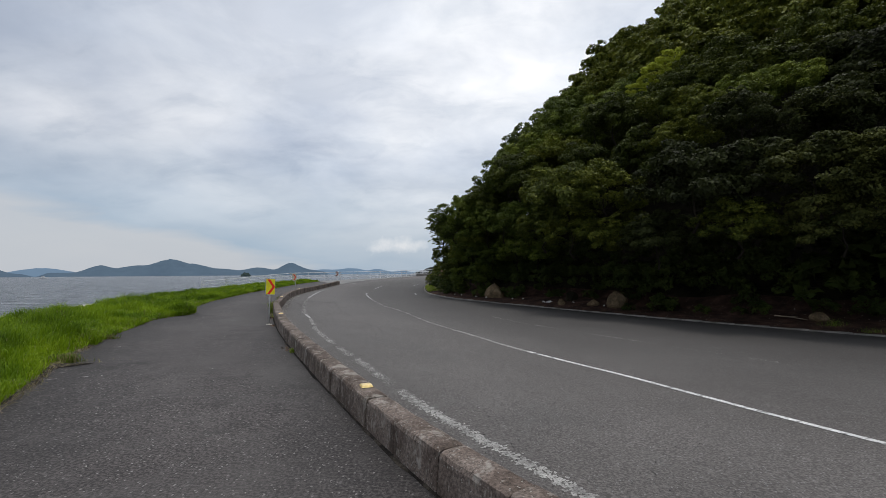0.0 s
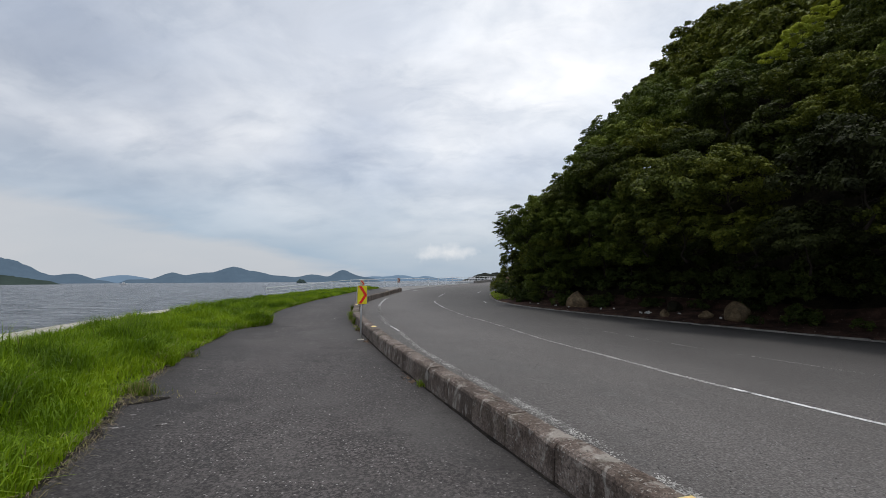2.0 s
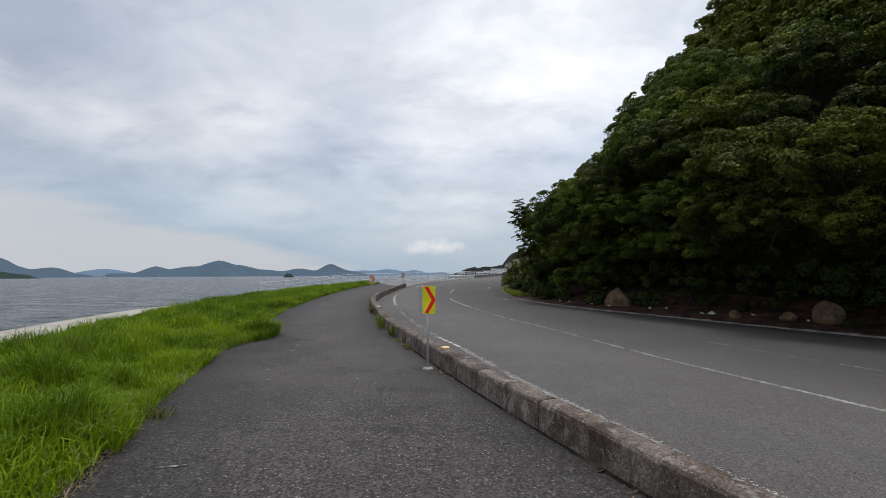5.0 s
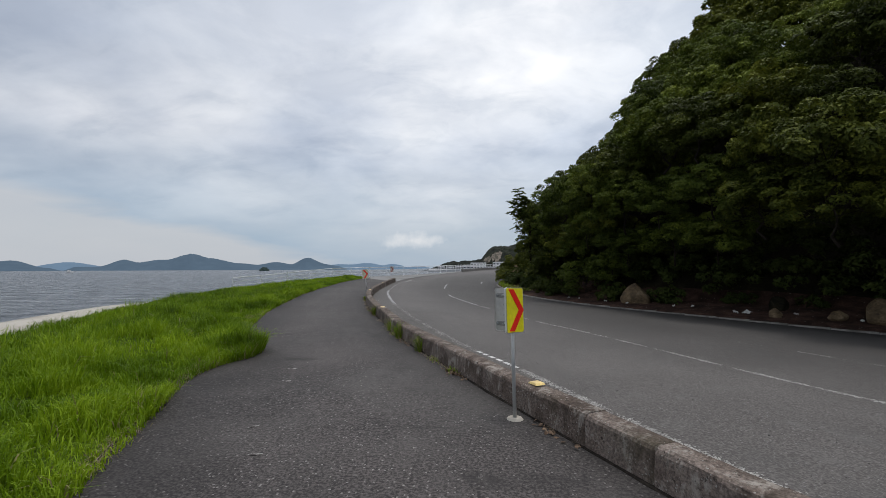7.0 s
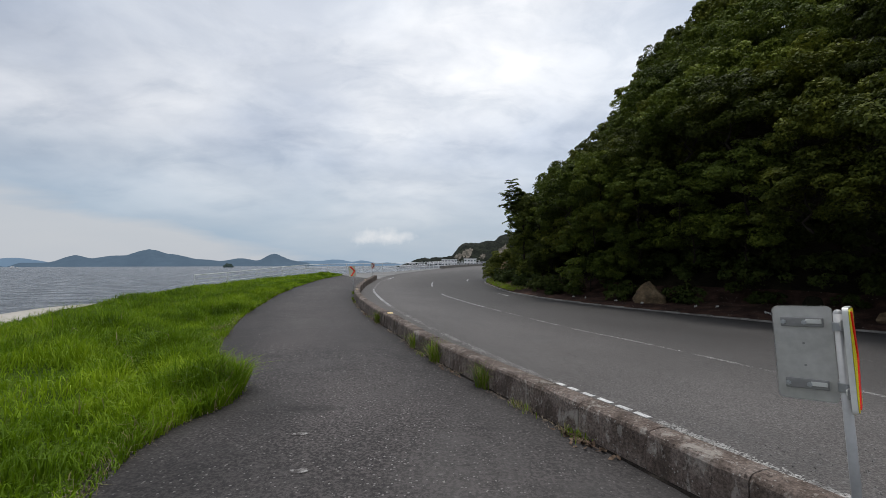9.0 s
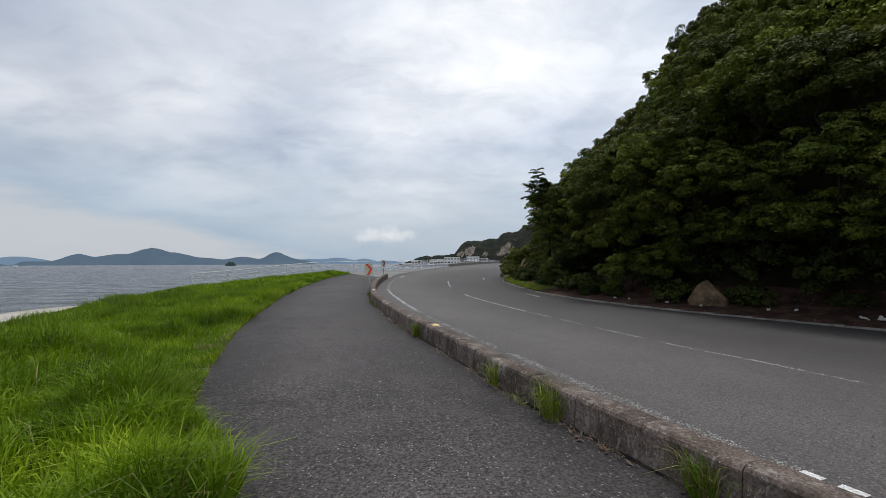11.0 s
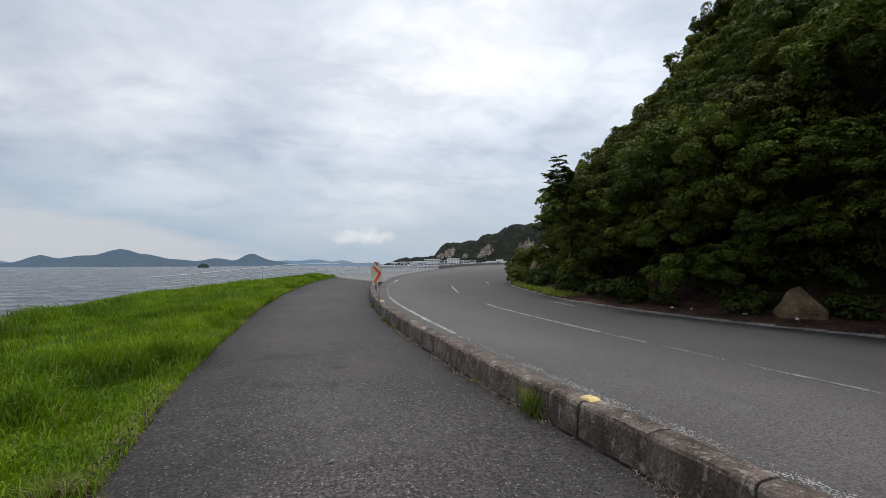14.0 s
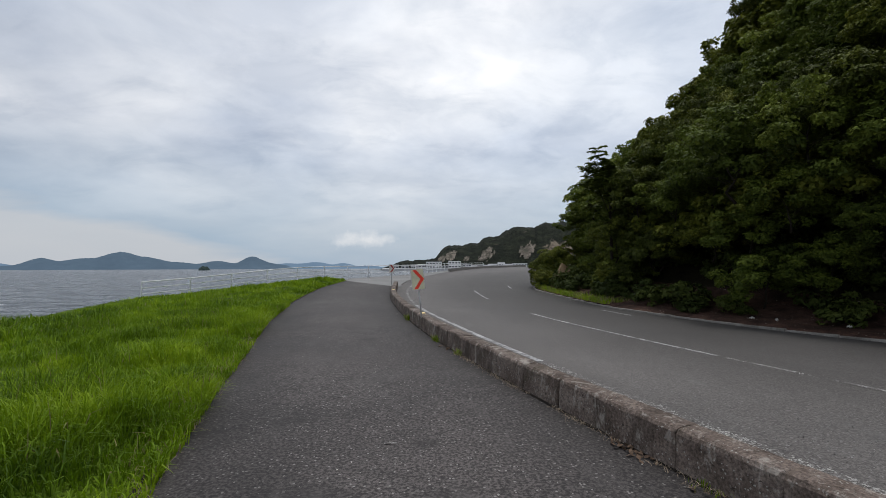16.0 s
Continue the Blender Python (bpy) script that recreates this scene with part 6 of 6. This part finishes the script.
STONE = material("grey_road_stone", (0.17, 0.163, 0.155), (0.07, 0.067, 0.064), (0.32, 0.31, 0.3), 0.85, 30.0, 120.0, 0.0, 0.0, stain=0.4)
GRIT = material("pale_grit", (0.3, 0.285, 0.265), (0.12, 0.11, 0.1), (0.5, 0.48, 0.45), 0.85, 30.0, 120.0, 0.0, 0.0, stain=0.4)
gs = np.random.RandomState(3)
s0, s1 = near_kerb(0.6, 2.0), near_kerb(-9.9, 28.5)
spots = []
for k in range(9000):
    gx, gy, _ = on_kerb(gs.uniform(s0, s1), 0.275 + abs(gs.normal()) * 0.16)
    if noise.noise(Vector((gx * 0.8, gy * 0.8, 2.0))) + gs.uniform(-0.5, 0.5) > -0.15:
        spots.append((gx, gy, road_z(dist_kerb(gx, gy), gy) + 0.003))
pebbles("grit", spots, 0.009, GRIT, "loose pale grit in the gutter along the kerb", gs)
# coarser stones standing out of the worn band of the road
spots = []
for k in range(11000):
    gx, gy, _ = on_kerb(gs.uniform(s0, near_kerb(-9.0, 24.5)), 0.4 + 2.4 * gs.uniform() ** 1.4)
    if noise.noise(Vector((gx * 0.5, gy * 0.5, 6.0))) + gs.uniform(-0.5, 0.5) > -0.05:
        spots.append((gx, gy, road_z(dist_kerb(gx, gy), gy) + 0.002))
pebbles("road_grit", spots, 0.0085, STONE, "grey stones worn out of the road surface", gs)


def flakes(name, points, y0, y1, count, width, size, label, gap=-0.2):
    """What is left of a painted line: thin crumbs of paint lying along it."""
    line, tan = curve(points, 0.1)
    out = []
    while len(out) < count:
        i = gs.randint(0, len(line))
        x, y = line[i]
        if not y0 < y < y1 or noise.noise(Vector((x * 1.9, y * 1.9, 7.0))) + gs.uniform(-0.35, 0.35) < gap:
            continue
        t = tan[i] / np.linalg.norm(tan[i])
        o = gs.uniform(-0.5, 0.5) * width * (1.0 if gs.uniform() < 0.85 else 1.8)
        x, y = x + t[1] * o + t[0] * gs.uniform(-0.06, 0.06), y - t[0] * o + t[1] * gs.uniform(-0.06, 0.06)
        out.append((x, y, road_z(dist_kerb(x, y), y) + 0.005))
    c = np.array(out)
    n = gs.normal(size=(count, 3)) * 0.05 + np.array([[0, 0, 1]])
    v = leaf_quads(c, n, size, size * 0.75, gs)
    tagged(new(name, quads_mesh(name, v, FLAKE)), label, "road marking", kind="stuff")


FLAKE = material("paint_crumbs", (0.34, 0.335, 0.32), (0.18, 0.175, 0.17), (0.5, 0.49, 0.47), 0.85, 6.0, 60.0, 0.0, 0.0, stain=0.4)
flakes("edge_line_crumbs", EDGE_LINE, -1.0, 5.4, 3000, 0.1, 0.034, "worn and crumbled white edge line beside the kerb", -0.3)
flakes("edge_line_crumbs", EDGE_LINE, 5.3, 9.2, 1500, 0.13, 0.024, "crumbled white edge line beside the kerb", 0.0)
flakes("edge_line_crumbs", EDGE_LINE, 9.2, 14.9, 2700, 0.1, 0.025, "crumbled white edge line beside the kerb", -0.12)
flakes("edge_line_crumbs", EDGE_LINE, 16.2, 26.8, 3200, 0.14, 0.02, "crumbs of a worn white edge line", -0.05)
flakes("inner_line_crumbs", INNER, 9.0, 19.5, 500, 0.08, 0.024, "crumbs of the nearly worn off inner line", 0.05)
flakes("centre_line_crumbs", CENTRE, 9.2, 13.0, 2200, 0.08, 0.032, "worn and crumbling white centre line", -0.5)
flakes("centre_line_crumbs", CENTRE, 12.8, 22.0, 2500, 0.08, 0.027, "crumbling white centre line", -0.22)
flakes("centre_line_crumbs", CENTRE, 22.0, 27.6, 600, 0.08, 0.024, "crumbling white centre line", 0.0)
spots = []
for k in range(900):
    w = gs.uniform(0, 1) ** 0.8
    i = gs.randint(0, len(path_edge))
    j = int(i / len(path_edge) * len(path_kerb))
    gx, gy = path_edge[i] + (path_kerb[j] - path_edge[i]) * w
    spots.append((gx, gy, lift(gy, 0.005)))
pebbles("path_grit", spots, 0.008, GRIT, "pale stone chips scattered over the path", gs)


# flattened pale scraps trodden into the path
def trodden(x, y, w, l, yaw, seed):
    bm = bmesh.new()
    ring = []
    for k in range(14):
        a = k / 14 * 2 * math.pi
        q = 1 + 0.45 * noise.noise(Vector((math.cos(a) * 1.3 + seed, math.sin(a) * 1.3, seed * 0.5)))
        ring.append(bm.verts.new((math.cos(a) * w * q, math.sin(a) * l * q, 0.0)))
    mid = bm.verts.new((0, 0, 0.006))
    for k in range(14):
        bm.faces.new((ring[k], ring[(k + 1) % 14], mid))
    me = bpy.data.meshes.new("paper_scrap")
    bm.to_mesh(me)
    bm.free()
    me.materials.append(SCRAP)
    ob = tagged(new("paper_scrap", me), "flattened pale scrap trodden into the asphalt path", "litter", "scraps on the path")
    ob.matrix_world = pose(x, y, lift(y, 0.009), 0, 0, yaw)


SCRAP = material("grey_white_scrap", (0.26, 0.25, 0.24), (0.12, 0.115, 0.11), (0.42, 0.41, 0.4), 0.85, 14.0, 60.0, 0.3, 0.5, stain=0.4, extra=mottle(16.0, 0.44, 0.52, (0.062, 0.055, 0.053), 0.97, 3.0))
for n, (x, y, w, l, yaw) in enumerate([(-5.6, 6.15, 0.1, 0.025, 25), (-5.2, 6.3, 0.07, 0.022, 35), (-5.75, 6.55, 0.05, 0.02, 10), (-7.83, 13.72, 0.07, 0.04, 5), (-8.02, 14.4, 0.08, 0.03, 15), (-6.6, 8.8, 0.12, 0.02, 20), (-7.2, 11.5, 0.06, 0.02, 15), (-7.5, 12.1, 0.05, 0.018, 40), (-10.6, 23.5, 0.05, 0.02, 0), (-11.2, 24.8, 0.06, 0.018, 20), (-9.9, 20.6, 0.04, 0.016, 60)]):
    trodden(x, y, w, l, yaw, n + 1)

# a patch of dry soil with straw where the path's edge has crumbled
bm = bmesh.new()
ring = []
for k in range(28):
    a = k / 28 * 2 * math.pi
    q = 1 + 0.3 * noise.noise(Vector((math.cos(a) * 1.7, math.sin(a) * 1.7, 4.0)))
    ring.append(bm.verts.new((math.cos(a) * 0.6 * q, math.sin(a) * 0.2 * q, 0.0)))
mid = bm.verts.new((0, 0, 0.03))
for k in range(28):
    bm.faces.new((ring[k], ring[(k + 1) % 28], mid))
me = bpy.data.meshes.new("soil_patch")
bm.to_mesh(me)
bm.free()
me.materials.append(DIRT)
ob = tagged(new("soil_patch", me), "dry soil washed over the path edge", "soil", kind="structure")
ob.matrix_world = pose(-6.45, 6.95, lift(7.0, 0.012), 0, 0, 24)
st = np.random.RandomState(44)
base = np.stack([st.normal(size=160) * 0.4, st.normal(size=160) * 0.12, np.zeros(160)], 1)
me = blades_mesh("straw", base, st.uniform(0.02, 0.06, 160), st.uniform(0.004, 0.007, 160), st.uniform(1.0, 3.0, 160), st, [GRASS_DRY])
ob = tagged(new("straw", me), "dry straw lying on the soil patch", "straw", kind="stuff")
ob.matrix_world = pose(-6.4, 6.95, lift(7.0, 0.03), 0, 0, 24)
